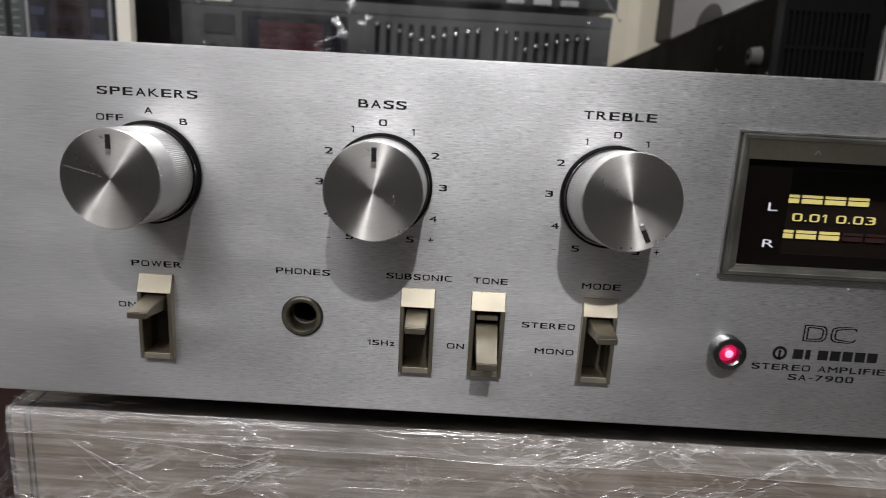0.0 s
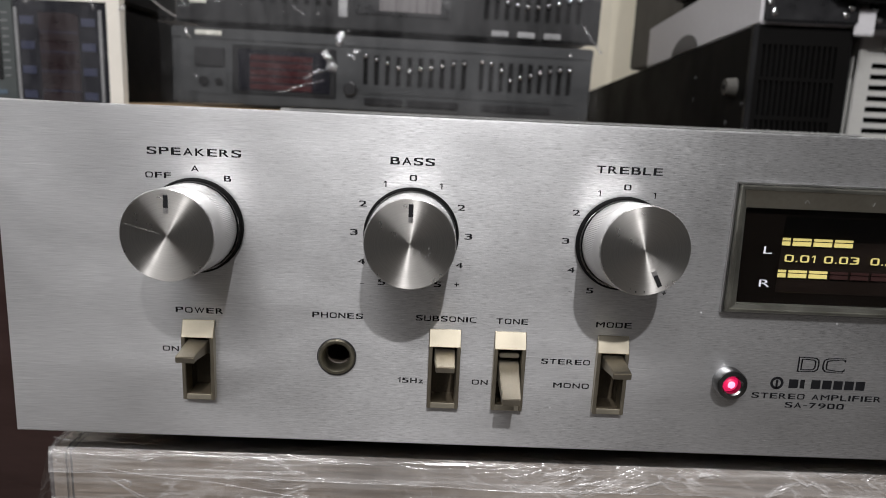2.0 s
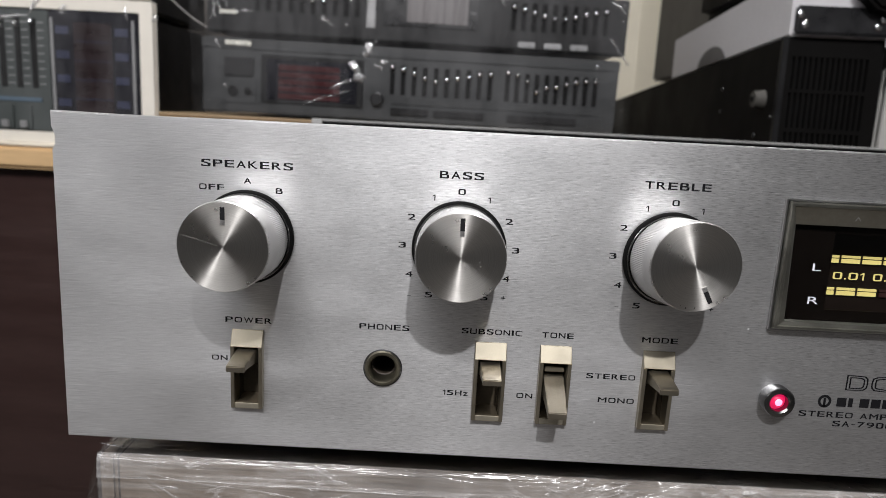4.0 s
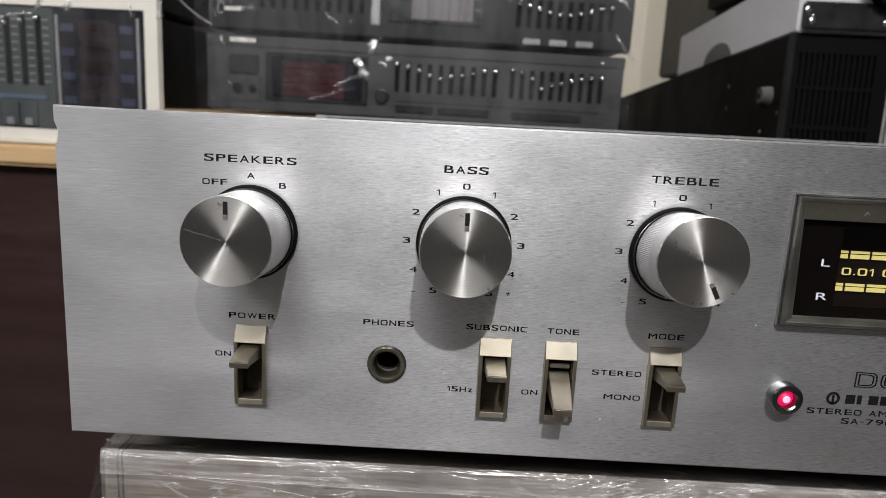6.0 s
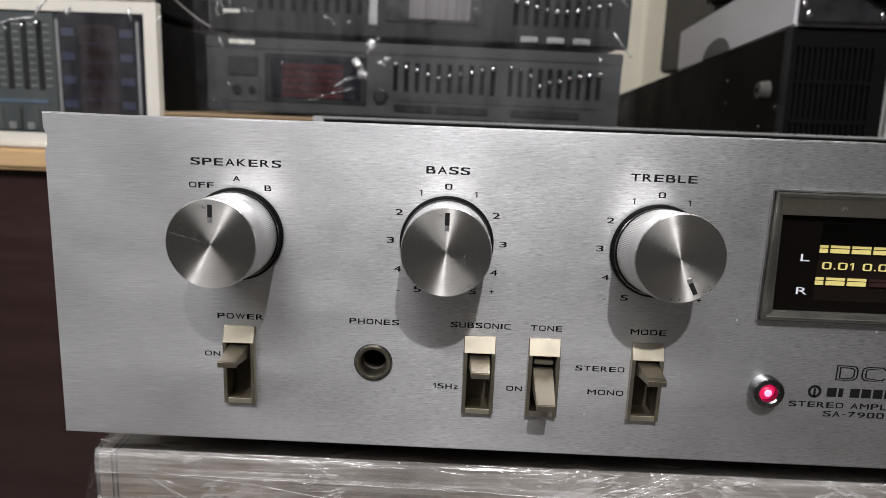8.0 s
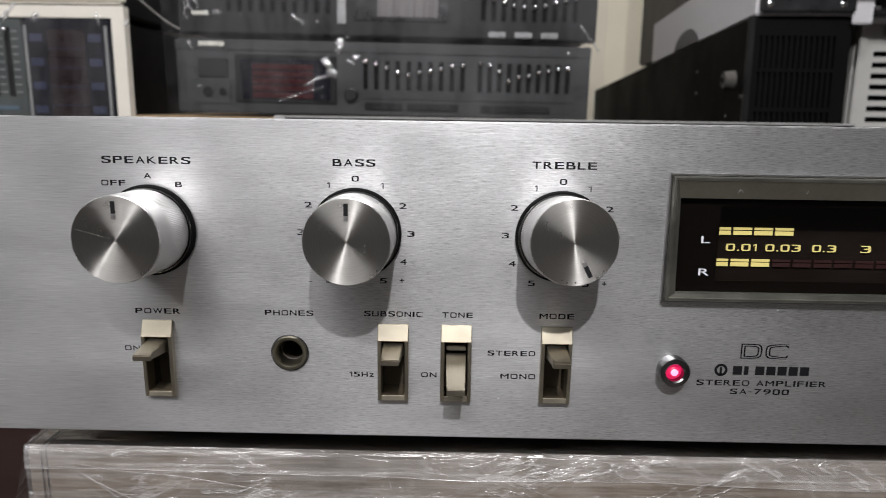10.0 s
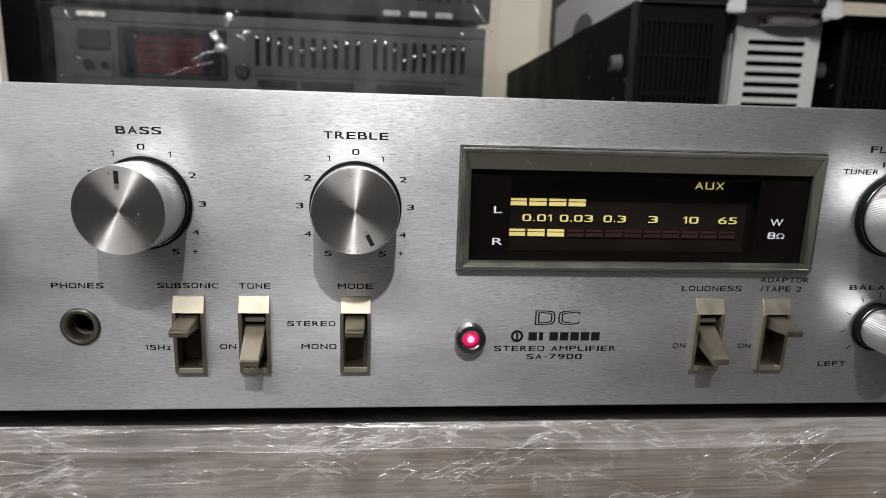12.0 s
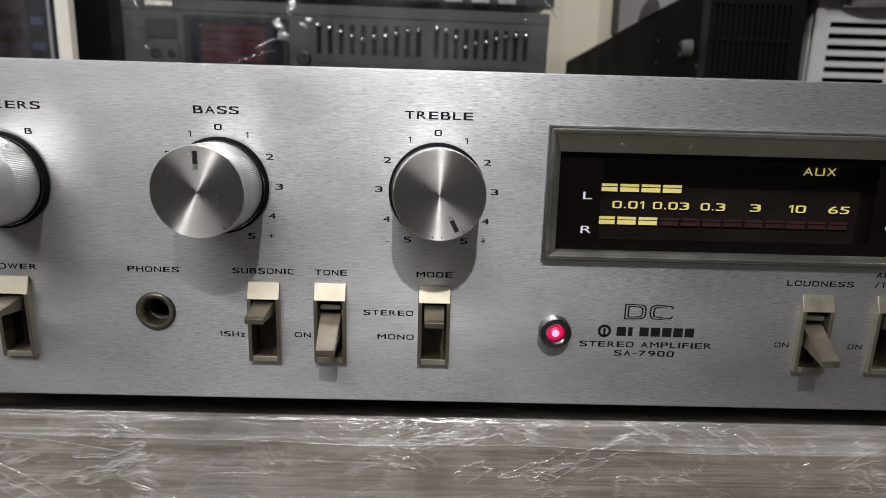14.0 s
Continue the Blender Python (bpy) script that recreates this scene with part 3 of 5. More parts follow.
def knob(collar_at, cap_at, angle, r=10.9, skirt=12.2, depth=20.0, ridges=150):
    """A turned knob; its spindle droops from collar to cap as it sits in the panel."""
    (cx, cz), (ex, ez) = [(a * MM, P(b)) for a, b in (collar_at, cap_at)]

    def along(bm):
        for v in bm.verts:
            k = max(0.0, min(1.0, -v.co.y / (depth * MM)))
            v.co.x, v.co.z = v.co.x + k * (ex - cx), v.co.z + k * (ez - cz)
        return bm

    bm = lathe(bmesh.new(), [(skirt * MM, -0.0002), (skirt * MM, -0.0012), (skirt * MM - 0.0004, -0.0017), (r * MM + 0.0001, -0.0018)], 72, cx, cz)
    collar = smooth(part("knob", bm, COLLAR, amp, "black plastic collar of a turned knob"))
    w = 0.00009
    f = skirt - 1.15
    prof = [(f - 0.3, -0.0016), (f - 0.3, -0.0024), (f, -0.0026), (f - 0.1, -0.0118), (f - 0.14, -0.0122), (r - 0.1, -depth * MM + 0.0030), (r - 0.12, -depth * MM + 0.0006)]
    bm = lathe(bmesh.new(), [(a * MM, y) for a, y in prof], 2 * ridges, cx, cz, [0, 0, w, w, 0, 0, 0], (True, False))
    part("grip", along(bm), GRIP, collar, "knurled bright aluminium grip")
    smooth(part("ring", lathe(bmesh.new(), [((f + 0.05) * MM, -0.0018), ((f + 0.4) * MM, -0.0021), ((f + 0.5) * MM, -0.0020), ((f + 0.5) * MM, -0.0017)], 72, cx, cz, None, (False, False)), DARKCHROME, collar, "thin bright ring"))
    smooth(part("rim", along(lathe(bmesh.new(), [((r - 0.12) * MM, -depth * MM + 0.0006), ((r - 0.17) * MM, -depth * MM + 0.0003), ((r - 0.34) * MM, -depth * MM)], 96, cx, cz, None, (False, False))), RIM, collar, "bright worn rim"), 20)
    bm = lathe(bmesh.new(), [(r * MM - 0.00033, 0.0), (0.0004, 0.00012)], 96, 0, 0, None, (False, True))
    smooth(part("cap", bm, SPUN, collar, "spun aluminium end cap with radial sheen", at=(ex, -depth * MM, ez)))
    for name, material, x, y, z0, z1, words in (("pointer", BLACK, 0.00055, -0.00004, 0.0063, 0.0094, "black pointer notch"), ("pointer_end", RIM, 0.00055, -0.00006, 0.0052, 0.0064, "bright end of the notch")):
        bm = box(bmesh.new(), -x, x, y, 0.0006, z0, z1)
        bmesh.ops.rotate(bm, verts=bm.verts, cent=(0, 0, 0), matrix=Matrix.Rotation(radians(angle), 3, "Y"))
        part(name, bm, material, collar, words, at=(ex, -depth * MM, ez))
    return collar


KNOBS = (((49.7, 58.3), (49.8, 59.3), 0.0, 20.0), ((104.6, 58.3), (104.8, 59.4), 0.0, 18.6), ((159.2, 58.3), (159.7, 60.0), 153.0, 17.8), ((313.4, 58.3), (313.4, 59.3), 40.0, 18.5))
for collar_at, cap_at, a, d in KNOBS:
    knob(collar_at, cap_at, a, depth=d)
knob((313.3, 24.8), (313.3, 24.8), 0, 5.6, 7.3, 17.0, 60)
# pale flakes and dark smudges on the caps
rnd = random.Random(12)
for cx, zc, d, spots, mat, words in ((104.8, 59.4, 18.6, [(118 + rnd.gauss(0, 14), rnd.uniform(2.2, 5.6)) for k in range(12)], RIM, "pale flake on the cap"),
                                     (159.7, 60.0, 17.8, [(196, 9.6), (188, 9.9), (176, 9.8)], INK, "dark smudge on the cap"),
                                     (49.8, 59.3, 20.0, [(255, 2.6), (240, 3.4), (80, 8.8)], RIM, "pale flake on the cap")):
    for a, rr in spots:
        bm = bmesh.new()
        s = rnd.uniform(0.00008, 0.00022)
        ring_ = [bm.verts.new((s * rnd.uniform(0.6, 1.3) * math.cos(k), -0.00003, s * rnd.uniform(0.6, 1.3) * math.sin(k))) for k in (0, 1.1, 2.2, 3.1, 4.2, 5.3)]
        top_ = bm.verts.new((0, -0.00006, 0))
        for k in range(6):
            bm.faces.new((ring_[k], ring_[(k + 1) % 6], top_))
        bmesh.ops.translate(bm, verts=bm.verts, vec=((cx + rr * math.sin(radians(a))) * MM, -d * MM, P(zc + rr * math.cos(radians(a)))))
        part("blemish", bm, mat, amp, words)
# a long scratch on one cap
bm = bmesh.new()
box(bm, -0.0098, -0.0012, -0.00003, 0.00002, -0.00003, 0.00003)
bmesh.ops.rotate(bm, verts=bm.verts, cent=(0, 0, 0), matrix=Matrix.Rotation(radians(15), 3, "Y"))
bmesh.ops.translate(bm, verts=bm.verts, vec=(0.0498, -0.020, P(59.3)))
part("scratch", bm, KNURL, amp, "fine bright scratch on a knob cap")


def switch(c, up):
    """A rocker in a hooded frame: the hood slopes out from the panel above the lever."""
    x, h = c * MM, 0.0021
    a, b = x - 0.0042, x + 0.0042
    i, j = x - 0.0032, x + 0.0032
    bm = bmesh.new()
    # hood
    loft(bm, [[(a, 0.0, P(33.3)), (b, 0.0, P(33.3)), (b, -0.0003, P(33.3)), (a, -0.0003, P(33.3))],
              [(a, 0.0, P(28.7)), (b, 0.0, P(28.7)), (b, -h, P(28.9)), (a, -h, P(28.9))]])
    # side cheeks and sill
    for l, r in ((a, i), (j, b)):
        loft(bm, [[(l, 0.003, P(28.7)), (r, 0.003, P(28.7)), (r, -h, P(28.88)), (l, -h, P(28.88))],
                  [(l, 0.003, P(11.5)), (r, 0.003, P(11.5)), (r, -h * 0.8, P(11.5)), (l, -h * 0.8, P(11.5))]])
    loft(bm, [[(i, -0.0006, P(11.5)), (j, -0.0006, P(11.5)), (j, -h * 0.8, P(11.5)), (i, -h * 0.8, P(11.5))],
              [(i, -0.0009, P(12.9)), (j, -0.0009, P(12.9)), (j, -h * 0.8 + 0.0003, P(12.95)), (i, -h * 0.8 + 0.0003, P(12.95))]])
    bmesh.ops.bevel(bm, geom=[e for e in bm.edges if e.calc_length() > 0.003], offset=0.00015, segments=1, affect="EDGES", clamp_overlap=True)
    frame_ob = part("switch", bm, CHAMPAGNE, amp, "champagne metal rocker switch, lever " + ("up" if up else "down"))
    # well behind
    bm = bmesh.new()
    box(bm, i, j, 0.0065, 0.0075, P(12.6), P(30))
    for l, r in ((i - 0.0004, i), (j, j + 0.0004)):
        box(bm, l, r, 0.0031, 0.0065, P(12.6), P(30))
    box(bm, i, j, -0.0005, 0.0065, P(11.7), P(12.75))
    box(bm, i, j, 0.0031, 0.0065, P(29), P(30))
    part("well", bm, WELL, frame_ob, "dark well of the switch")
    w0, w1 = 0.0027, 0.0024
    if up:
        s = [(0.005, 28.6, 22.0), (0.0, 28.2, 24.4), (-0.0104, 27.3, 25.7), (-0.0114, 27.0, 25.4)]
    else:
        s = [(0.005, 25.6, 20.4), (0.0, 24.6, 19.2), (-0.0094, 19.4, 17.4), (-0.0105, 18.7, 16.8)]
    secs = []
    for y, zt, zb in s:
        w = w0 if y > -0.002 else w1
        secs.append([(x - w, y, P(zb)), (x + w, y, P(zb)), (x + w, y, P(zt)), (x - w, y, P(zt))])
    bm = loft(bmesh.new(), secs)
    bmesh.ops.bevel(bm, geom=list(bm.edges), offset=0.00018, segments=2, affect="EDGES", clamp_overlap=True)
    part("lever", bm, LEVER, frame_ob, "dulled metal lever")
    if not up:
        part("rocker_stop", a_box(x - 0.0026, x + 0.0026, -0.0004, 0.004, P(26.0), P(27.4), 0.0002), CHAMPAGNE, frame_ob)


for c, up in SWITCHES:
    switch(c, up)

# headphone socket
jx, jz = 0.0860, P(24.5)
bm = lathe(bmesh.new(), [(0.0049, 0.0), (0.0049, -0.0005), (0.0046, -0.0010), (0.0040, -0.0010), (0.0035, -0.0003), (0.0034, 0.0035)], 48, jx, jz, None, (False, False))
jack = smooth(part("headphone_socket", bm, JACKMETAL, amp, "dull brass headphone socket"))
smooth(part("washer", lathe(bmesh.new(), [(0.0052, 0.0), (0.0052, -0.0003), (0.0050, -0.0004)], 48, jx, jz, None, (False, False)), BLACK, jack))
# bore coloured dark for the shade inside it
smooth(part("socket_bore", lathe(bmesh.new(), [(0.0034, 0.0036), (0.0031, 0.0039), (0.0031, 0.0150), (0.0004, 0.0152)], 32, jx, jz, None, (False, True)), DARK, jack, "dark bore of the socket"))

# power lamp
lx, lz = 0.1914, P(21.7)
bm = lathe(bmesh.new(), [(0.0042, 0.0), (0.0042, -0.0030), (0.0039, -0.0034), (0.0028, -0.0035), (0.0024, -0.0031), (0.0024, -0.0005)], 48, lx, lz, None, (False, False))
led = smooth(part("power_lamp", bm, DARKCHROME, amp, "chrome ring of a lit pink-red power lamp"))
bm = lathe(bmesh.new(), [(0.0024, -0.0012), (0.0018, -0.0022), (0.0009, -0.0028), (0.0002, -0.0030)], 32, lx, lz, None, (False, True))
smooth(part("lens", bm, REDLENS, led, "glowing pink-red lens"), 80)
bm = lathe(bmesh.new(), [(0.0010, -0.00275), (0.0007, -0.0030), (0.0001, -0.00315)], 24, lx, lz, None, (False, True))
part("bright_core", bm, REDCORE, led)

# display
OX0, OX1, OZ0, OZ1 = 187.2, 289.0, 41.8, 75.0


def rect(x0, x1, z0, z1, y):
    return [(x0 * MM, y, P(z0)), (x1 * MM, y, P(z0)), (x1 * MM, y, P(z1)), (x0 * MM, y, P(z1))]


def sill(x0, x1, z0, z1):
    return [(x0 * MM, -0.0020, P(z0)), (x1 * MM, -0.0020, P(z0)), (x1 * MM, -0.0006, P(z1)), (x0 * MM, -0.0006, P(z1))]


bm = loft(bmesh.new(), [rect(OX0, OX1, OZ0, OZ1, 0.0), rect(OX0, OX1, OZ0, OZ1, -0.0022), rect(OX0 + 0.3, OX1 - 0.3, OZ0 + 0.3, OZ1 - 0.3, -0.0026),
                        rect(OX0 + 0.9, OX1 - 0.9, OZ0 + 0.8, OZ1 - 1.0, -0.0026), rect(OX0 + 1.2, OX1 - 1.2, OZ0 + 1.0, OZ1 - 1.2, -0.0022),
                        sill(189.9, 286.8, 43.8, 69.2), rect(189.9, 286.8, 43.8, 69.2, 0.0005)], caps=False)
disp = part("display", bm, BRONZE, amp, "power meter display in a bronze-toned metal bezel")
bm = plate([(OX0 - 0.6) * MM, (OX1 + 0.6) * MM], [P(OZ0 - 0.6), P(OZ1 + 0.6)], [((OX0 - 0.2) * MM, (OX1 + 0.2) * MM, P(OZ0 - 0.2), P(OZ1 + 0.2))], -0.0011, -0.0001)
part("bezel_edge", bm, KNURL, disp, "thin bright edge round the bezel")
# highlight along the sill, made as an added chrome strip
part("sill_highlight", a_box(0.1897, 0.2870, -0.0019, -0.0012, P(43.15), P(43.75), 0.0002), CHROME, disp, "chrome strip for the highlight below the glass")
MX0, MX1, MZ0, MZ1 = 201.3, 272.5, 46.8, 67.2
bm = plate([0.1895, 0.2875], [P(43.4), P(69.4)], [(MX0 * MM, MX1 * MM, P(MZ0), P(MZ1))], 0.0010, 0.0013)
mask = part("mask", bm, MASK, disp, "black printed mask")
bm = bmesh.new()
box(bm, 0.1895, 0.2875, 0.0086, 0.0090, P(43.4), P(69.4))
part("tube", bm, TUBE, disp, "dark brown fluorescent tube")
bm = bmesh.new()
bm.faces.new([bm.verts.new(p) for p in ((0.1902, 0.0004, P(43.9)), (0.2866, 0.0004, P(43.9)), (0.2866, 0.0004, P(68.9)), (0.1902, 0.0004, P(68.9)))])
part("pane", bm, PANE, disp, "clear pane").visible_shadow = False
for x, turn in ((204.6, 30), (205.3, -35), (222.2, 20)):
    bm = bmesh.new()
    box(bm, -0.00006, 0.00006, -0.0001, 0.0001, -0.0005, 0.0005)
    bmesh.ops.rotate(bm, verts=bm.verts, cent=(0, 0, 0), matrix=Matrix.Rotation(radians(turn), 3, "Y"))
    bmesh.ops.translate(bm, verts=bm.verts, vec=(x * MM, -0.0015, P(71.3)))
    part("bezel_scratch", bm, RIM, disp, "small pale scratch on the bezel")
# meter segments: a thin line over a thick one
SEG0, SEGP, SEGW = 202.35, 5.74, 4.95
for row, top, lit in (("left", 60.2, 4), ("right", 51.3, 3)):
    for k in range(12):
        x = SEG0 + SEGP * k
        m = YELLOW if k < lit else UNLIT
        if k >= lit and row == "left":
            continue
        bm = bmesh.new()
        box(bm, x * MM, (x + SEGW) * MM, 0.0080, 0.0084, P(top - 0.65), P(top))
        box(bm, x * MM, (x + SEGW) * MM, 0.0080, 0.0084, P(top - 2.05), P(top - 0.95))
        part("meter_segment", bm, m, disp, "lit yellow meter segment" if k < lit else "unlit dark red meter segment")
for words, a, b in (("0.01", 206.3, 214.8), ("0.03", 217.2, 227.0), ("0.3", 230.1, 236.8), ("3", 243.5, 246.4), ("10", 254.0, 258.7), ("65", 264.8, 270.5)):
    lettering(words, a, b, 54.65, 2.0, disp, YELLOW, 0.0080, "lit_digits", heavy=0.004)
lettering("AUX", 256.5, 265.3, 64.8, 2.05, disp, YELLOW, 0.0080, "lit_letters", heavy=0.004)
lettering("L", 196.7, 199.0, 58.0, 1.9, disp, WHITEINK, 0.0009)
lettering("R", 196.7, 199.5, 49.1, 1.9, disp, WHITEINK, 0.0009)
lettering("W", 276.6, 280.4, 55.6, 2.0, disp, WHITEINK, 0.0009)
lettering("8", 276.3, 278.6, 51.8, 1.9, disp, WHITEINK, 0.0009)
lettering("\u03a9", 279.0, 281.4, 51.7, 1.5, disp, WHITEINK, 0.0009)

# printed words: text, from x to x, height on the panel, letter height
WORDS_NEAR = (
    ("SPEAKERS", 38.0, 61.4, 76.9, 1.85), ("OFF", 37.4, 43.8, 70.8, 1.5), ("A", 48.8, 50.8, 72.8, 1.45), ("B", 57.0, 58.8, 70.6, 1.45),
    ("BASS", 98.7, 109.9, 77.0, 1.9), ("TREBLE", 150.8, 167.7, 77.1, 1.9), ("POWER", 43.8, 56.2, 35.8, 1.5), ("ON", 40.1, 44.3, 25.0, 1.4),
    ("PHONES", 79.4, 92.7, 35.9, 1.5), ("SUBSONIC", 106.6, 122.6, 36.1, 1.5), ("TONE", 127.9, 136.3, 36.1, 1.5), ("MODE", 154.4, 163.9, 36.2, 1.5),
    ("15Hz", 102.4, 109.2, 18.5, 1.45), ("ON", 122.3, 126.6, 18.7, 1.4), ("STEREO", 140.6, 153.7, 25.4, 1.45), ("MONO", 144.3, 154.0, 18.7, 1.45))
WORDS_FAR = (
    ("LOUDNESS", 252.2, 270.1, 36.2, 1.5), ("ADAPTOR", 275.6, 290.3, 38.9, 1.5), ("/TAPE 2", 275.8, 288.4, 36.2, 1.6), ("ON", 251.3, 255.2, 18.8, 1.4), ("ON", 271.3, 275.2, 18.7, 1.4),
    ("STEREO AMPLIFIER", 198.6, 234.3, 18.0, 1.6), ("SA-7900", 208.1, 224.4, 15.5, 1.6),
    ("FUNCTION", 302.6, 324.2, 77.0, 1.85), ("TUNER", 295.5, 306.2, 70.7, 1.45), ("PHONO", 307.0, 319.0, 72.8, 1.45), ("AUX", 321.0, 327.0, 70.7, 1.45),
    ("BALANCE", 303.2, 323.4, 36.8, 1.5), ("LEFT", 297.1, 305.9, 13.0, 1.5), ("RIGHT", 320.2, 330.5, 13.0, 1.5))
for words, a, b, z, h in WORDS_NEAR + WORDS_FAR:
    lettering(words, a, b, z, h, face, heavy=0.014)
DIAL = (0.0, 28.8, 58.6, 89.2, 120.4, 150.2)
for kx in (104.6, 159.15):
    for n, word in enumerate("012345"):
        for side in ((0,) if n == 0 else (-1, 1)):
            ang = radians(DIAL[n]) * side
            x, z = kx + 14.7 * math.sin(ang), 58.15 + 14.7 * math.cos(ang)
            w = 0.36 if word == "1" else 0.95
            lettering(word, x - w, x + w, z, 1.5, face, heavy=0.01)
    lettering("-", kx - 12.9, kx - 11.9, 44.9, 1.3, face)
    bm = bmesh.new()
    box(bm, (kx + 12.3 - 0.6) * MM, (kx + 12.3 + 0.6) * MM, -0.00006, 0.0, P(45.4), P(45.65))
    box(bm, (kx + 12.3 - 0.12) * MM, (kx + 12.3 + 0.12) * MM, -0.00007, 0.0, P(44.95), P(46.1))
    part("printed_sign", bm, INK, face)
for k in range(-4, 5):
    ang = radians(k * 33)
    bm = bmesh.new()
    box(bm, -0.00012, 0.00012, -0.00006, 0.0, 0.0088, 0.0106)
    bmesh.ops.rotate(bm, verts=bm.verts, cent=(0, 0, 0), matrix=Matrix.Rotation(ang, 3, "Y"))
    bmesh.ops.translate(bm, verts=bm.verts, vec=(0.3133, 0, P(24.8)))
    part("printed_tick", bm, INK, face)
# outlined letters, and plain bars in place of a maker's mark
for word, a, b in (("D", 209.9, 215.8), ("C", 216.6, 222.9)):
    lettering(word, a, b, 27.25, 4.3, face, y=-0.00003, name="outlined_letter", heavy=0.024, fill="NONE")
bm = bmesh.new()
lathe(bm, [(0.0018, -0.00006), (0.0018, 0.0), (0.0011, 0.0), (0.0011, -0.00006), (0.0018, -0.00006)], 28, 0.2050, P(21.7), None, (False, False))
box(bm, 0.2047, 0.2053, -0.00006, 0, P(20.1), P(22.6))
part("plain_emblem", bm, INK, face)
for k in range(7):
    a = 208.3 + k * 3.06
    part("plain_bar", a_box(a * MM, (a + (1.2 if k == 1 else 2.5)) * MM, -0.00006, 0.0, P(20.4), P(22.9)), INK, face)

# ---- the wrapped unit under the amplifier, on a bench ----
slab("bench", a_box(-0.1, 1.0, -0.10, 0.45, 0.0, 0.84, 0.004), BROWN, "brown veneered workbench", "bench")
crate = thing("wrapped_unit", (0.22, 0.17, 0.84), "grey-brown veneered unit wrapped in clear stretch film", "audio unit")
CF, CT = 0.0070, 0.991
part("body", a_box(0.0100, 0.46, CF, 0.36, 0.84, CT, 0.0009, 2), CRATE, crate)
part("side_panel", a_box(0.0045, 0.0094, CF, 0.36, 0.84, CT, 0.0009, 2), CRATE, crate, "grey-brown side panel")
part("seam", a_box(0.0092, 0.0102, CF + 0.0012, 0.36, 0.842, CT - 0.001), SEAM, crate)


def ridge(x, z, seed):
    """Slow waves of the stretched film."""
    return 0.0004 * noise.noise((x * 12, z * 120, seed)) + 0.0002 * noise.noise((x * 60, z * 300, seed + 3))


def film_sheet():
    """One sheet over the front, rounding over the top edge, drawn in towards the left corner."""
    verts, faces = [], []
    nx, rows = 240, []
    for k in range(60):
        rows.append((CF - 0.0008, CT - 0.003 - 0.145 * (1 - k / 59) ** 1.8))
    for k in range(1, 10):
        a = radians(10 * k)
        rows.append((CF - 0.0008 + 0.0040 * (1 - math.cos(a)), CT - 0.003 + 0.0039 * math.sin(a)))
    for k in range(1, 26):
        rows.append((CF + 0.0032 + 0.0021 * k, CT + 0.0009))
    for y, z in rows:
        for i in range(nx + 1):
            x = 0.0042 + 0.4558 * i / nx
            flat = z >= CT + 0.0008
            h = ridge(x, z if not flat else 0.991 + (y - CF), 2.3)
            if flat:
                verts.append((x, y, z + 0.7 * max(0, h)))
            else:
                verts.append((x, y - 0.9 * h, z))
    w = nx + 1
    for r in range(len(rows) - 1):
        for i in range(nx):
            faces.append((r * w + i, r * w + i + 1, (r + 1) * w + i + 1, (r + 1) * w + i))
    bm = bmesh.new()
    me = bpy.data.meshes.new("film")
    me.from_pydata(verts, [], faces)
    bm.from_mesh(me)
    bpy.data.meshes.remove(me)
    return bm


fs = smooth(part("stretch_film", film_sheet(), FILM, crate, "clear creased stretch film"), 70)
fs.visible_shadow = False


def film_overlap():
    """The slack second turn of film over the upper front edge: it bulges and tucks under in a wandering line."""
    verts, faces, nx, nk = [], [], 300, 22
    for i in range(nx + 1):
        x = 0.0046 + 0.454 * i / nx
        low = CT - 0.0062 - 0.0014 / (1 + math.exp(-(x - 0.125) * 160)) + 0.0012 * noise.noise((x * 14, 2.0, 5.0)) + 0.0003 * noise.noise((x * 70, 1.0, 3.0))
        swell = 0.0011 + 0.0005 * noise.noise((x * 22, 4.0, 1.0))
        for k in range(nk + 1):
            u = k / nk
            z = CT + 0.0012 + (low - CT - 0.0012) * min(1.0, u / 0.86)
            out = swell * math.sin(math.pi * 0.5 * min(1.0, u / 0.86)) ** 0.7
            if u > 0.86:
                q = (u - 0.86) / 0.14
                z, out = low + 0.0003 * math.sin(math.pi * q) - 0.0004 * q, swell * math.cos(math.pi / 2 * q)
            verts.append((x, CF - 0.0009 - out + 0.00025 * noise.noise((x * 30, z * 900, 7.0)), z))
    w = nk + 1
    for i in range(nx):
        for k in range(nk):
            faces.append((i * w + k, (i + 1) * w + k, (i + 1) * w + k + 1, i * w + k + 1))
    me = bpy.data.meshes.new("film")
    me.from_pydata(verts, [], faces)
    bm = bmesh.new()
    bm.from_mesh(me)
    bpy.data.meshes.remove(me)
    return bm


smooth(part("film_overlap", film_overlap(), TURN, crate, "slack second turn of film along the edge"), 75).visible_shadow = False


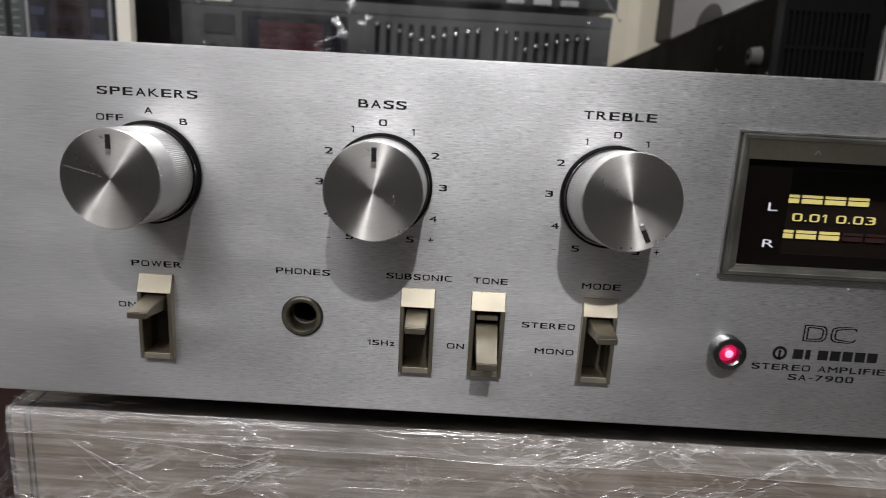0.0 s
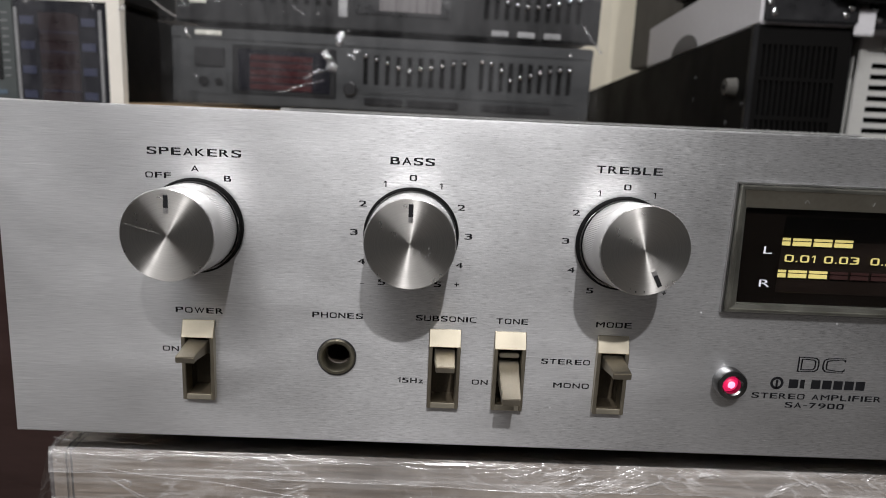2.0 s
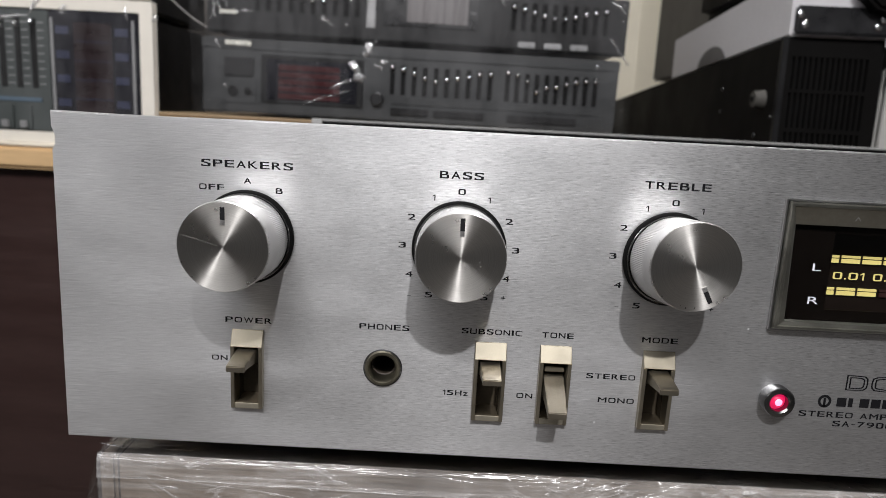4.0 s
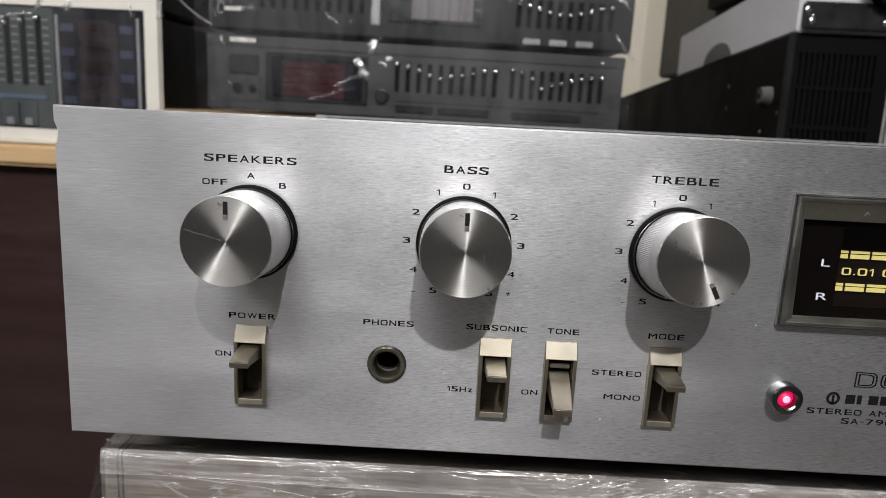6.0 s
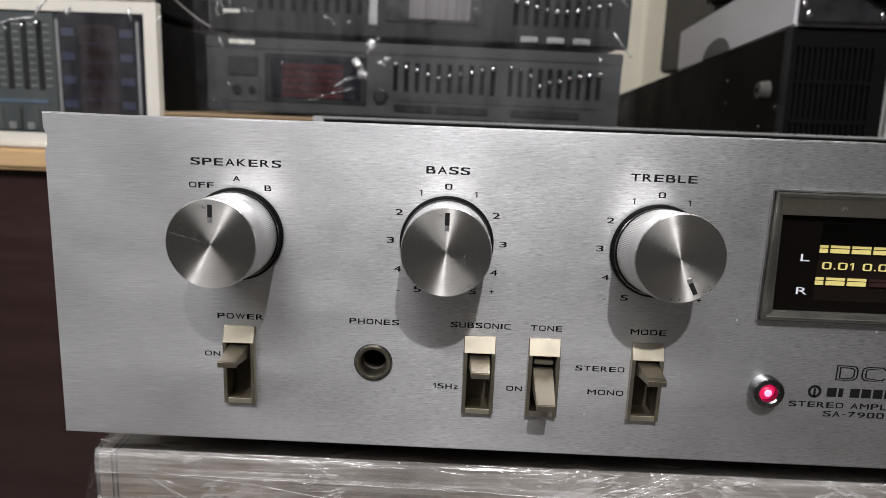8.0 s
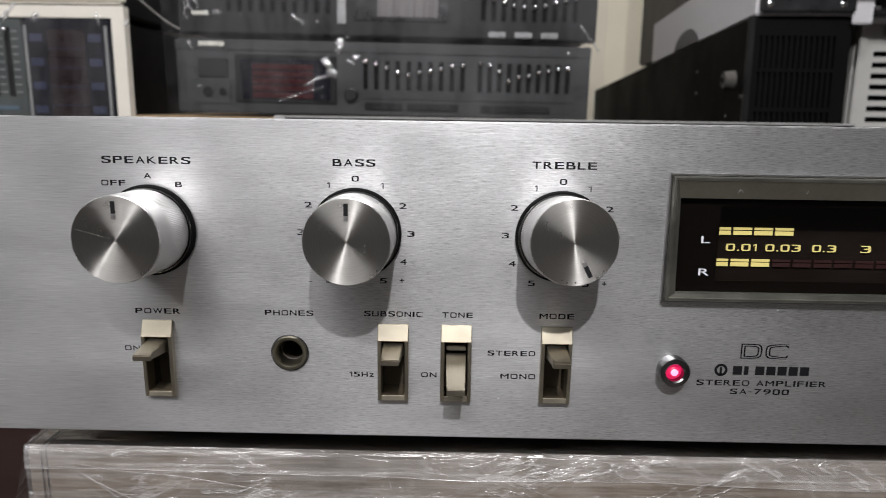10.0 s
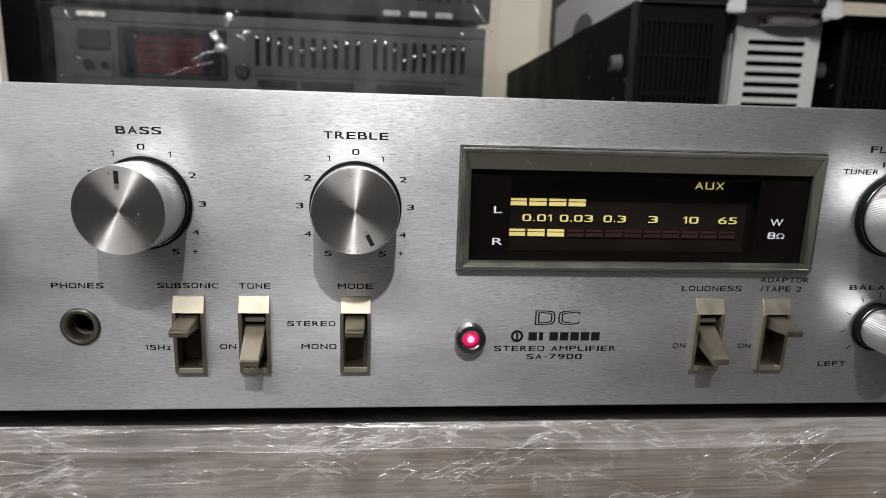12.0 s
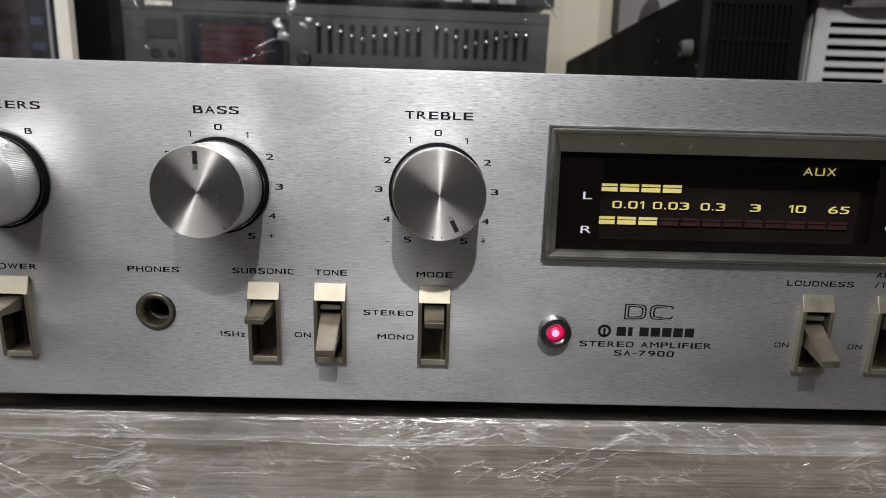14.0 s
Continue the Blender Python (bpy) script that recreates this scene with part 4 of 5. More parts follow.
def film_turn():
    """An added sheet of film that lightens the front near the corner, ending in a slanting, wandering edge."""
    verts, faces, nx, nz = [], [], 150, 70
    for j in range(nz + 1):
        z = 0.846 + (CT - 0.0055 - 0.846) * j / nz
        end = 0.150 + 0.35 * (CT - z) + 0.012 * noise.noise((z * 40, 3.0, 8.0)) + 0.003 * noise.noise((z * 190, 1.0, 2.0))
        for i in range(nx + 1):
            x = 0.0048 + (end - 0.0048) * i / nx
            verts.append((x, CF - 0.0014 - 0.9 * ridge(x, z, 5.9) * min(1.0, (nx - i) / 6), z))
    w = nx + 1
    for j in range(nz):
        for i in range(nx):
            faces.append((j * w + i, j * w + i + 1, (j + 1) * w + i + 1, (j + 1) * w + i))
    me = bpy.data.meshes.new("film")
    me.from_pydata(verts, [], faces)
    bm = bmesh.new()
    bm.from_mesh(me)
    bpy.data.meshes.remove(me)
    return bm


# extra milky layer, added so the left front comes out brighter
smooth(part("film_turn", film_turn(), FILM, crate, "added film sheet, lightening the front near the corner"), 75).visible_shadow = False


def fold(bm, points, normal, r, high=0.7):
    """A raised crease along points: a half-round ridge that runs out at both ends."""
    pts, n, rings = [Vector(p) for p in points], Vector(normal), []
    for i, p in enumerate(pts):
        t = (pts[min(i + 1, len(pts) - 1)] - pts[max(i - 1, 0)]).normalized()
        side = n.cross(t)
        k = math.sin(math.pi * (i + 0.35) / (len(pts) - 0.3)) ** 0.6
        rings.append([bm.verts.new(p + side * (r * math.cos(a)) + n * (r * high * k * math.sin(a))) for a in [math.pi * j / 5 for j in range(6)]])
    for a, b in zip(rings, rings[1:]):
        for j in range(5):
            bm.faces.new((a[j], a[j + 1], b[j + 1], b[j]))


def crate_folds():
    rnd = random.Random(41)
    bm = bmesh.new()

    def front(x, z, length, angle, r, wave):
        pts, n = [], max(6, int(length / 0.0025))
        ph = rnd.uniform(0, 50)
        for i in range(n + 1):
            u = length * (i / n - 0.5)
            w = wave * noise.noise((u * 28 + ph, ph, 0.0))
            px, pz = x + u * math.cos(angle) - w * math.sin(angle), z + u * math.sin(angle) + w * math.cos(angle)
            if 0.006 < px < 0.455 and pz < CT - 0.0004:
                pts.append((px, CF - 0.0008, pz))
        if len(pts) > 4:
            fold(bm, pts, (0, -1, 0), r)

    # long level creases, closer together near the upper edge
    for k in range(12):
        d = 0.0015 + 0.075 * rnd.random() ** 1.8
        front(rnd.uniform(0.0, 0.45), CT - 0.003 - d, rnd.uniform(0.01, 0.055), radians(rnd.gauss(-1.5, 5)), rnd.uniform(0.0001, 0.0003), 0.003)
    # short slanting ones
    for k in range(55):
        d = 0.002 + 0.085 * rnd.random()
        front(rnd.uniform(0.0, 0.45), CT - 0.003 - d, rnd.uniform(0.004, 0.022), radians(rnd.choice((28, 35, -35, -25, 20))), rnd.uniform(0.00008, 0.00022), 0.004)
    # the fan from the upper left corner
    for a, d, r in ((-7, 0.06, 0.00022), (-30, 0.06, 0.0003), (-36, 0.05, 0.0003), (-44, 0.045, 0.00025)):
        front(0.014 + 0.55 * d * math.cos(radians(a)), CT - 0.004 + 0.55 * d * math.sin(radians(a)), d, radians(a), r, 0.003)
    # creases lying on the top, along the edge
    for k in range(50):
        x, length, y = rnd.uniform(0.0, 0.44), rnd.uniform(0.005, 0.03), CF + 0.0034 + 0.018 * rnd.random() ** 1.4
        tilt, ph = rnd.gauss(0, 0.2), rnd.uniform(0, 50)
        pts = []
        for i in range(21):
            u = length * (i / 20 - 0.5)
            pts.append((min(0.455, max(0.003, x + u)), y + tilt * u + 0.003 * noise.noise((u * 50 + ph, ph, 1.0)), CT + 0.0009))
        fold(bm, pts, (0, 0, 1), rnd.uniform(0.00012, 0.0004), 0.8)
    return bm


def crate_puckers():
    """Short bright squiggles where the film has shrunk into knots."""
    rnd, bm = random.Random(77), bmesh.new()
    for k in range(70):
        x, z = rnd.uniform(0.005, 0.45), CT - 0.006 - 0.085 * rnd.random()
        if k % 4 == 0:
            x = rnd.uniform(0.004, 0.05)
        turn, step, pts = rnd.uniform(0, 6.28) if k % 3 else rnd.choice((0.4, 2.7)), rnd.uniform(0.0004, 0.0009), []
        for i in range(rnd.randint(6, 12)):
            pts.append((x, CF - 0.0009, min(z, CT - 0.001)))
            turn += rnd.gauss(0, 0.55)
            x, z = x + step * math.cos(turn), z + step * 0.7 * math.sin(turn)
        fold(bm, pts, (0, -1, 0), rnd.uniform(0.0001, 0.00028), 1.1)
    return bm


tagged(smooth(part("film_puckers", crate_puckers(), FOLD2, crate, "bright puckers of the film"), 80), kind="stuff").visible_shadow = False
ff = tagged(smooth(part("film_folds", crate_folds(), FOLD, crate, "milky creases of the film"), 80), kind="stuff")
ff.visible_shadow = False


def side_film():
    """The film that stands off the unit's left side in a flare."""
    verts, faces, ny, nz = [], [], 24, 60
    for k in range(nz + 1):
        z = CT - 0.15 * k / nz
        for i in range(ny + 1):
            y = CF + 0.03 * i / ny
            off = 0.0004 + 0.0085 * (1 - math.exp(-(CT - z) / 0.02)) * math.exp(-i / 12) + 0.0014 * noise.noise((y * 160, z * 190, 4.4)) * min(1, k / 4)
            verts.append((0.0045 - off, y, z))
    w = ny + 1
    for k in range(nz):
        for i in range(ny):
            faces.append((k * w + i, k * w + i + 1, (k + 1) * w + i + 1, (k + 1) * w + i))
    me = bpy.data.meshes.new("film")
    me.from_pydata(verts, [], faces)
    bm = bmesh.new()
    bm.from_mesh(me)
    bpy.data.meshes.remove(me)
    return bm


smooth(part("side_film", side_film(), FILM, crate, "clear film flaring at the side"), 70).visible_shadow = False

# ---- the cabinets behind ----
slab("cabinet_west", a_box(-1.6, -0.195, 0.575, 1.1, 0.0, 1.012, 0.003), BROWN, "dark brown veneered cabinet behind the bench", "cabinet")
slab("cabinet_east", a_box(-0.19, 1.9, 0.60, 1.7, 0.0, 1.052, 0.003), BROWN, "dark brown veneered cabinet behind the bench", "cabinet")


def board(name, x0, x1, y0, y1, z0, z1, label, top, words):
    t = thing(name, ((x0 + x1) / 2, (y0 + y1) / 2, z0), label, "shelf board")
    part("core", a_box(x0, x1, y0, y1, z0, z1 - 0.004, 0.004, 3), PINE, t, "pine coloured edge")
    part("top_sheet", a_box(x0 + 0.001, x1 - 0.001, y0 + 0.001, y1, z1 - 0.0038, z1, 0.0012), top, t, words)
    return t


board("shelf_board", -1.5, -0.20, 0.555, 1.05, 1.012, 1.040, "pine-edged shelf board with a cream laminate top", LAMINATE, "cream laminate top")
board("shelf_board", -0.225, 0.30, 0.572, 1.0, 1.052, 1.079, "pine-edged board with worn brown top under the equalisers", WORNTOP, "worn brown top")
slab("dark_backboard", a_box(-0.9, 0.262, 1.02, 1.05, 1.052, 2.1), surface("black_board", (0.05, 0.043, 0.037), 0.6, 0, 0.2, (10, 10, 10)), "black board standing behind the equalisers", "board")


def tilted(t, degrees_y, at):
    """Leans a thing by some degrees about the axis ahead, round the point at."""
    m = Matrix.Translation(at) @ Matrix.Rotation(radians(degrees_y), 4, "Y") @ Matrix.Translation(-Vector(at))
    t.matrix_basis = m @ Matrix.Translation(t.location)


def slider(parent, x, z0, z1, zk, y, cap=DOME, w=0.0026, dome=0.0022):
    s = part("slider", a_box(x - w, x + w, y - 0.0006, y + 0.002, z0, z1, 0.0004), SLOT, parent)
    k = part("slider_cap", a_box(x - 0.0026, x + 0.0026, y - 0.004, y - 0.0007, zk - 0.0022, zk + 0.0022, 0.0006), EQBLACK, s, "black slider cap")
    bm = bmesh.new()
    bmesh.ops.create_uvsphere(bm, u_segments=14, v_segments=8, radius=dome, matrix=Matrix.Translation((x, y - 0.0042, zk)))
    k.data.materials.append(cap)
    base = len(k.data.polygons)
    old = bmesh.new()
    old.from_mesh(k.data)
    tmp_me = bpy.data.meshes.new("dome")
    bm.to_mesh(tmp_me)
    bm.free()
    old.from_mesh(tmp_me)
    bpy.data.meshes.remove(tmp_me)
    old.faces.ensure_lookup_table()
    for f in old.faces[base:]:
        f.material_index = 1
        f.smooth = True
    old.to_mesh(k.data)
    old.free()


# lower equaliser
EY = 0.588
eq = thing("graphic_equaliser", (0.054, 0.74, 1.0795), "dark grey graphic equaliser with a red display, under clear film", "equaliser", "stacked equalisers")
part("case", a_box(-0.168, 0.274, EY + 0.004, 0.90, 1.084, 1.158, 0.002), EQBLACK, eq, "black steel case")
part("front_panel", a_box(-0.171, 0.277, EY, EY + 0.004, 1.0815, 1.1595, 0.0015), EQGREY, eq, "dark grey front panel")
part("trim", a_box(-0.171, 0.277, EY - 0.0015, EY - 0.0001, 1.148, 1.1585, 0.0006), EQGREY, eq)
part("label_plate", a_box(-0.1455, -0.1175, EY - 0.0034, EY - 0.0017, 1.1515, 1.1565, 0.0006), SILVERBTN, eq, "pale shining label plate")
part("power_button", a_box(-0.147, -0.115, EY - 0.003, EY - 0.0001, 1.1195, 1.139, 0.001), EQBLACK, eq, "square black power button")
part("socket_plate", a_box(-0.147, -0.113, EY - 0.0012, EY - 0.0001, 1.091, 1.115, 0.0006), EQGREY, eq)
for x, r in ((-0.137, 0.0055), (-0.121, 0.004)):
    smooth(part("socket", lathe(bmesh.new(), [(r, EY - 0.0035), (r * 0.8, EY - 0.004), (r * 0.75, EY - 0.0005)], 24, x, 1.104), SLOT, eq))
part("window_frame", a_box(-0.107, 0.003, EY - 0.0016, EY - 0.0001, 1.093, 1.1435, 0.001), EQBLACK, eq, "black window frame")
part("display_window", a_box(-0.101, -0.003, EY - 0.0024, EY - 0.0017, 1.097, 1.1395, 0.0004), NAVY, eq, "dark display window")
for i in range(5):
    z = 1.0985 + i * 0.0075
    part("display_row", a_box(-0.088, -0.022, EY - 0.0030, EY - 0.0025, z, z + 0.0058), REDWIN, eq, "dull red display row")
smooth(part("dial", lathe(bmesh.new(), [(0.0075, EY - 0.0001), (0.007, EY - 0.006), (0.006, EY - 0.007)], 32, 0.0187, 1.104), EQBLACK, eq))
CAPS_L = (138.8, 136.4, 133, 128.7, 125.7, 128.7, 130.5, 132.9, 136.4, 137)
CAPS_R = (140, 138.2, 132, 122, 126.3, 128.1, 131.7, 134, 135.8, 136.4)
for k in range(10):
    slider(eq, 0.0345 + 0.0117 * k, 1.110, 1.1405, P(CAPS_L[k]), EY)
    slider(eq, 0.1585 + 0.0105 * k, 1.110, 1.1405, P(CAPS_R[k]), EY)
for a, b in ((0.034, 0.075), (0.08, 0.135), (0.16, 0.235)):
    part("button_bar", a_box(a, b, EY - 0.0025, EY - 0.0001, 1.0885, 1.096, 0.0006), EQBLACK, eq)
part("ledge", a_box(0.03, 0.262, EY - 0.0012, EY - 0.0001, 1.1, 1.107, 0.0004), EQGREY, eq)
tilted(eq, 0.55, (0.05, 0.6, 1.08))

# upper equaliser
eq2 = thing("graphic_equaliser", (0.057, 0.74, 1.163), "black graphic equaliser with chrome slider caps, under clear film", "equaliser", "stacked equalisers")
part("case", a_box(-0.163, 0.277, EY + 0.004, 0.90, 1.166, 1.220, 0.002), EQBLACK, eq2, "black steel case")
part("front_panel", a_box(-0.166, 0.281, EY, EY + 0.004, 1.1635, 1.222, 0.0015), EQBLACK, eq2)
part("ledge", a_box(-0.163, 0.278, EY - 0.003, EY - 0.0001, 1.1655, 1.178, 0.001), EQBLACK, eq2)
for k in range(10):
    slider(eq2, -0.112 + 0.0118 * k, 1.188, 1.2165, 1.206 + 0.005 * math.cos(k * 0.62), EY, DOME)
for k in range(10):
    slider(eq2, 0.160 + 0.0108 * k, 1.184, 1.2125, 1.203 + 0.005 * math.cos(k * 0.62 + 0.4), EY, DOME)
part("window_frame", a_box(0.022, 0.122, EY - 0.002, EY - 0.0001, 1.182, 1.2175, 0.0008), BLACK, eq2)
part("display_window", a_box(0.047, 0.112, EY - 0.0028, EY - 0.0021, 1.1855, 1.213, 0.0004), surface("grey_window", (0.14, 0.13, 0.13), 0.3, 0, 0.25, (260, 20, 6)), eq2, "grey striped display window")
# glare of the film, put in as a grey strip
part("glare_strip", a_box(0.004, 0.014, EY - 0.002, EY - 0.0001, 1.172, 1.2185, 0.001), BUTTON, eq2, "grey strip for the glare on the film")
for x in (0.175, 0.2028, 0.2305):
    part("push_button", a_box(x - 0.009, x + 0.009, EY - 0.0075, EY - 0.0031, 1.1665, 1.1725, 0.0008), BUTTON, eq2, "grey push button")
part("badge", a_box(-0.152, -0.134, EY - 0.0012, EY - 0.0001, 1.1835, 1.1875, 0.0004), SILVERBTN, eq2)
tilted(eq2, 0.55, (0.05, 0.6, 1.08))

# a black deck on top of both
deck = thing("tape_deck", (0.057, 0.74, 1.226), "black deck lying on the equalisers", "audio deck")
part("case", a_box(-0.155, 0.268, EY + 0.006, 0.9, 1.2235, 1.32, 0.002), EQBLACK, deck)
part("front_panel", a_box(-0.157, 0.270, EY + 0.002, EY + 0.006, 1.2245, 1.322, 0.0015), BLACK, deck)
tilted(deck, 0.55, (0.05, 0.6, 1.08))


def loose_film(x0, x1, z0, z1, y, nx, nz, seed, amp_=0.004):
    verts, faces = [], []
    for k in range(nz + 1):
        for i in range(nx + 1):
            x, z = x0 + (x1 - x0) * i / nx, z0 + (z1 - z0) * k / nz
            d = amp_ * noise.noise((x * 16, z * 22, seed)) + 0.4 * amp_ * (1 - abs(noise.noise((x * 30 + z * 25, z * 40 - x * 20, seed + 2)))) ** 6
            verts.append((x, y - d, z))
    w = nx + 1
    for k in range(nz):
        for i in range(nx):
            faces.append((k * w + i, k * w + i + 1, (k + 1) * w + i + 1, (k + 1) * w + i))
    me = bpy.data.meshes.new("film")
    me.from_pydata(verts, [], faces)
    bm = bmesh.new()
    bm.from_mesh(me)
    bpy.data.meshes.remove(me)
    return bm


def crumple(bm, x, y, z, r, seed):
    """A puckered knot of film: an uneven dome."""
    rings, n = [], 16
    for k in range(7):
        a = math.pi / 2 * k / 6
        ring_ = []
        for i in range(n):
            b = 2 * math.pi * i / n
            g = 1 + 0.75 * noise.noise((2.2 * math.cos(b) + seed, 2.2 * math.sin(b), 1.3 * a))
            ring_.append(bm.verts.new((x + r * g * math.cos(a) * math.cos(b), y - 0.7 * r * g * math.sin(a), z + r * g * math.cos(a) * math.sin(b))))
        rings.append(ring_)
    for p, q in zip(rings, rings[1:]):
        for i in range(n):
            bm.faces.new((p[i], p[(i + 1) % n], q[(i + 1) % n], q[i]))


def film_folds(thing_ob, runs, y):
    """Bright folds of loose film: rows of (x0, z0, x1, z1, radius), with puckers along them."""
    rnd = random.Random(7)
    for i, (x0, z0, x1, z1, r) in enumerate(runs):
        bm = bmesh.new()
        length = math.hypot(x1 - x0, z1 - z0)
        n = max(10, int(length / 0.0015))
        pts = []
        for k in range(n + 1):
            u = k / n
            w = 0.0022 * noise.noise((u * length * 160 + i * 7.7, i * 3.1, 0.0))
            pts.append((x0 + (x1 - x0) * u + w, y - 0.001 * math.sin(math.pi * u), z0 + (z1 - z0) * u + w))
        fold(bm, pts, (0, -1, 0), r * 0.55, 1.3)
        for k in range(2 + int(length / 0.012)):
            p = pts[rnd.randrange(1, n)]
            crumple(bm, p[0] + rnd.gauss(0, r * 0.5), y - 0.0004, p[2] + rnd.gauss(0, r * 0.5), r * rnd.uniform(0.35, 1.0), rnd.uniform(0, 90))
        smooth(part("fold", bm, FOLD2, thing_ob, "shining fold of film"), 80).visible_shadow = False


cover = thing("film_wrap", (0.054, EY - 0.014, 1.0795), "clear plastic film drawn over the stacked equalisers", "plastic film")
smooth(part("sheet", loose_film(-0.178, 0.290, 1.082, 1.235, EY - 0.014, 160, 60, 6.1, 0.0012), FILM2, cover), 70).visible_shadow = False
film_folds(cover, ((-0.058, 1.096, -0.036, 1.103, 0.0008), (-0.034, 1.104, -0.008, 1.112, 0.0006), (-0.030, 1.112, -0.012, 1.122, 0.0012), (-0.012, 1.120, 0.008, 1.129, 0.0007), (0.001, 1.128, -0.006, 1.142, 0.0058), (0.007, 1.148, 0.014, 1.157, 0.0055), (0.022, 1.141, 0.030, 1.143, 0.0032),
                   (0.017, 1.140, 0.026, 1.135, 0.0020), (-0.152, 1.212, -0.146, 1.187, 0.0022), (-0.150, 1.158, -0.146, 1.148, 0.0016), (0.262, 1.178, 0.282, 1.152, 0.0014),
                   (-0.040, 1.186, -0.028, 1.176, 0.0009), (-0.143, 1.224, -0.139, 1.190, 0.0016), (-0.134, 1.222, -0.131, 1.204, 0.0013), (-0.158, 1.222, -0.150, 1.180, 0.0011), (0.096, 1.224, 0.128, 1.214, 0.0022), (0.150, 1.212, 0.171, 1.218, 0.0012), (0.262, 1.214, 0.276, 1.204, 0.0012), (0.118, 1.212, 0.138, 1.222, 0.0034), (0.142, 1.216, 0.150, 1.206, 0.0018)), EY - 0.0155)

bm, rnd = bmesh.new(), random.Random(19)
for k in range(48):
    x, z = rnd.choice((rnd.uniform(-0.17, 0.28), rnd.gauss(0.0, 0.03), rnd.gauss(-0.155, 0.012), rnd.gauss(0.275, 0.006))), rnd.uniform(1.085, 1.225)
    crumple(bm, min(0.287, max(-0.176, x)), EY - 0.0145, z, 0.0003 + 0.0014 * rnd.random() ** 3, rnd.uniform(0, 90))
tagged(smooth(part("puckers", bm, FOLD2, cover, "small shining puckers of film"), 80), kind="stuff").visible_shadow = False

# ---- the cream system unit ----
LY = 0.563
ls = thing("compact_stereo", (-0.42, 0.7, 1.040), "cream-framed compact stereo with blue-black display, under film", "stereo")
bm = plate([-0.62, -0.213], [1.0405, 1.190], [(-0.6, -0.2265, 1.052, 1.178)], LY, LY + 0.012)
part("front_frame", bm, CREAM, ls, "cream plastic front frame")
part("case", a_box(-0.605, -0.262, LY + 0.0125, 0.86, 1.041, 1.186, 0.004), EQBLACK, ls, "black case behind the frame")
part("display_panel", a_box(-0.322, -0.2268, LY + 0.002, LY + 0.011, 1.0525, 1.1775, 0.001), NAVY, ls, "blue-black display panel")
part("control_panel", a_box(-0.5995, -0.3225, LY + 0.003, LY + 0.011, 1.0525, 1.1775, 0.001), GREENGREY, ls, "grey-green control panel")
for x in (-0.3185, -0.2335):
    part("display_edge", a_box(x - 0.0016, x + 0.0016, LY + 0.0002, LY + 0.0018, 1.062, 1.170, 0.0005), BUTTON, ls, "pale display edge strip")
part("display_window", a_box(-0.296, -0.256, LY + 0.0008, LY + 0.0018, 1.070, 1.166, 0.0003), MAROON, ls, "dark maroon window")
for i in range(4):
    part("grid_line", a_box(-0.2955, -0.2565, LY + 0.0003, LY + 0.0007, 1.088 + i * 0.0195, 1.0888 + i * 0.0195), BLUE, ls, "thin line across the window")
    z = 1.080 + i * 0.0245
    for x in (-0.307, -0.245):
        part("display_mark", a_box(x - 0.008, x + 0.006, LY + 0.0008, LY + 0.0018, z, z + 0.008, 0.0004), BLUE, ls, "dim blue display mark")
for k in range(12):
    x = -0.339 - 0.0165 * k
    slider(ls, x, 1.097, 1.168, 1.165 - 0.003 * (k % 3), LY + 0.003, DOME, 0.0032)
    for j in range(9):
        z = 1.101 + j * 0.0078
        part("scale_mark", a_box(x + 0.0045, x + 0.011, LY + 0.0024, LY + 0.0029, z, z + 0.0011), BUTTON, ls)
part("blue_line", a_box(-0.59, -0.333, LY + 0.0018, LY + 0.0029, 1.0828, 1.0873, 0.0003), BLUESTRIP, ls, "pale blue printed strip")
for k in range(9):
    x = -0.3525 - 0.0197 * k
    b = part("key", a_box(x - 0.0085, x + 0.0085, LY + 0.001, LY + 0.0029, 1.047 + 0.0075, 1.079, 0.0006), GREENGREY, ls)
    part("key_knob", a_box(x - 0.004, x + 0.004, LY - 0.002, LY + 0.0008, 1.055, 1.063, 0.001), BUTTON, b)
top = thing("turntable_case", (-0.42, 0.7, 1.1925), "cream plastic case on the compact stereo", "audio case")
part("front", a_box(-0.622, -0.214, LY + 0.001, LY + 0.014, 1.1925, 1.30, 0.003), CREAM, top)
part("body", a_box(-0.605, -0.262, LY + 0.0145, 0.86, 1.1925, 1.29, 0.003), EQBLACK, top, "black body")
lf = thing("film_wrap", (-0.4, LY - 0.01, 1.0405), "clear plastic film over the cream compact stereo", "plastic film")
smooth(part("sheet", loose_film(-0.6, -0.205, 1.0425, 1.2, LY - 0.01, 120, 50, 9.4, 0.001), FILM2, lf), 70).visible_shadow = False
film_folds(lf, ((-0.333, 1.172, -0.318, 1.190, 0.0030), (-0.303, 1.174, -0.296, 1.180, 0.0034), (-0.236, 1.181, -0.233, 1.170, 0.0020), (-0.40, 1.158, -0.335, 1.170, 0.0016), (-0.205, 1.176, -0.203, 1.171, 0.0022)), LY - 0.0115)

# a slack strand of film between the stacks
cu = bpy.data.curves.new("strand", "CURVE")
cu.dimensions, cu.bevel_depth, cu.bevel_resolution = "3D", 0.0009, 2
sp = cu.splines.new("BEZIER")
sp.bezier_points.add(2)
for p, co in zip(sp.bezier_points, ((-0.215, 0.60, 1.205), (-0.185, 0.605, 1.180), (-0.158, 0.60, 1.166))):
    p.co, p.handle_left_type, p.handle_right_type = co, "AUTO", "AUTO"
tmp = new("strand", cu)
bpy.context.view_layer.update()
me = bpy.data.meshes.new_from_object(tmp.evaluated_get(bpy.context.evaluated_depsgraph_get()))
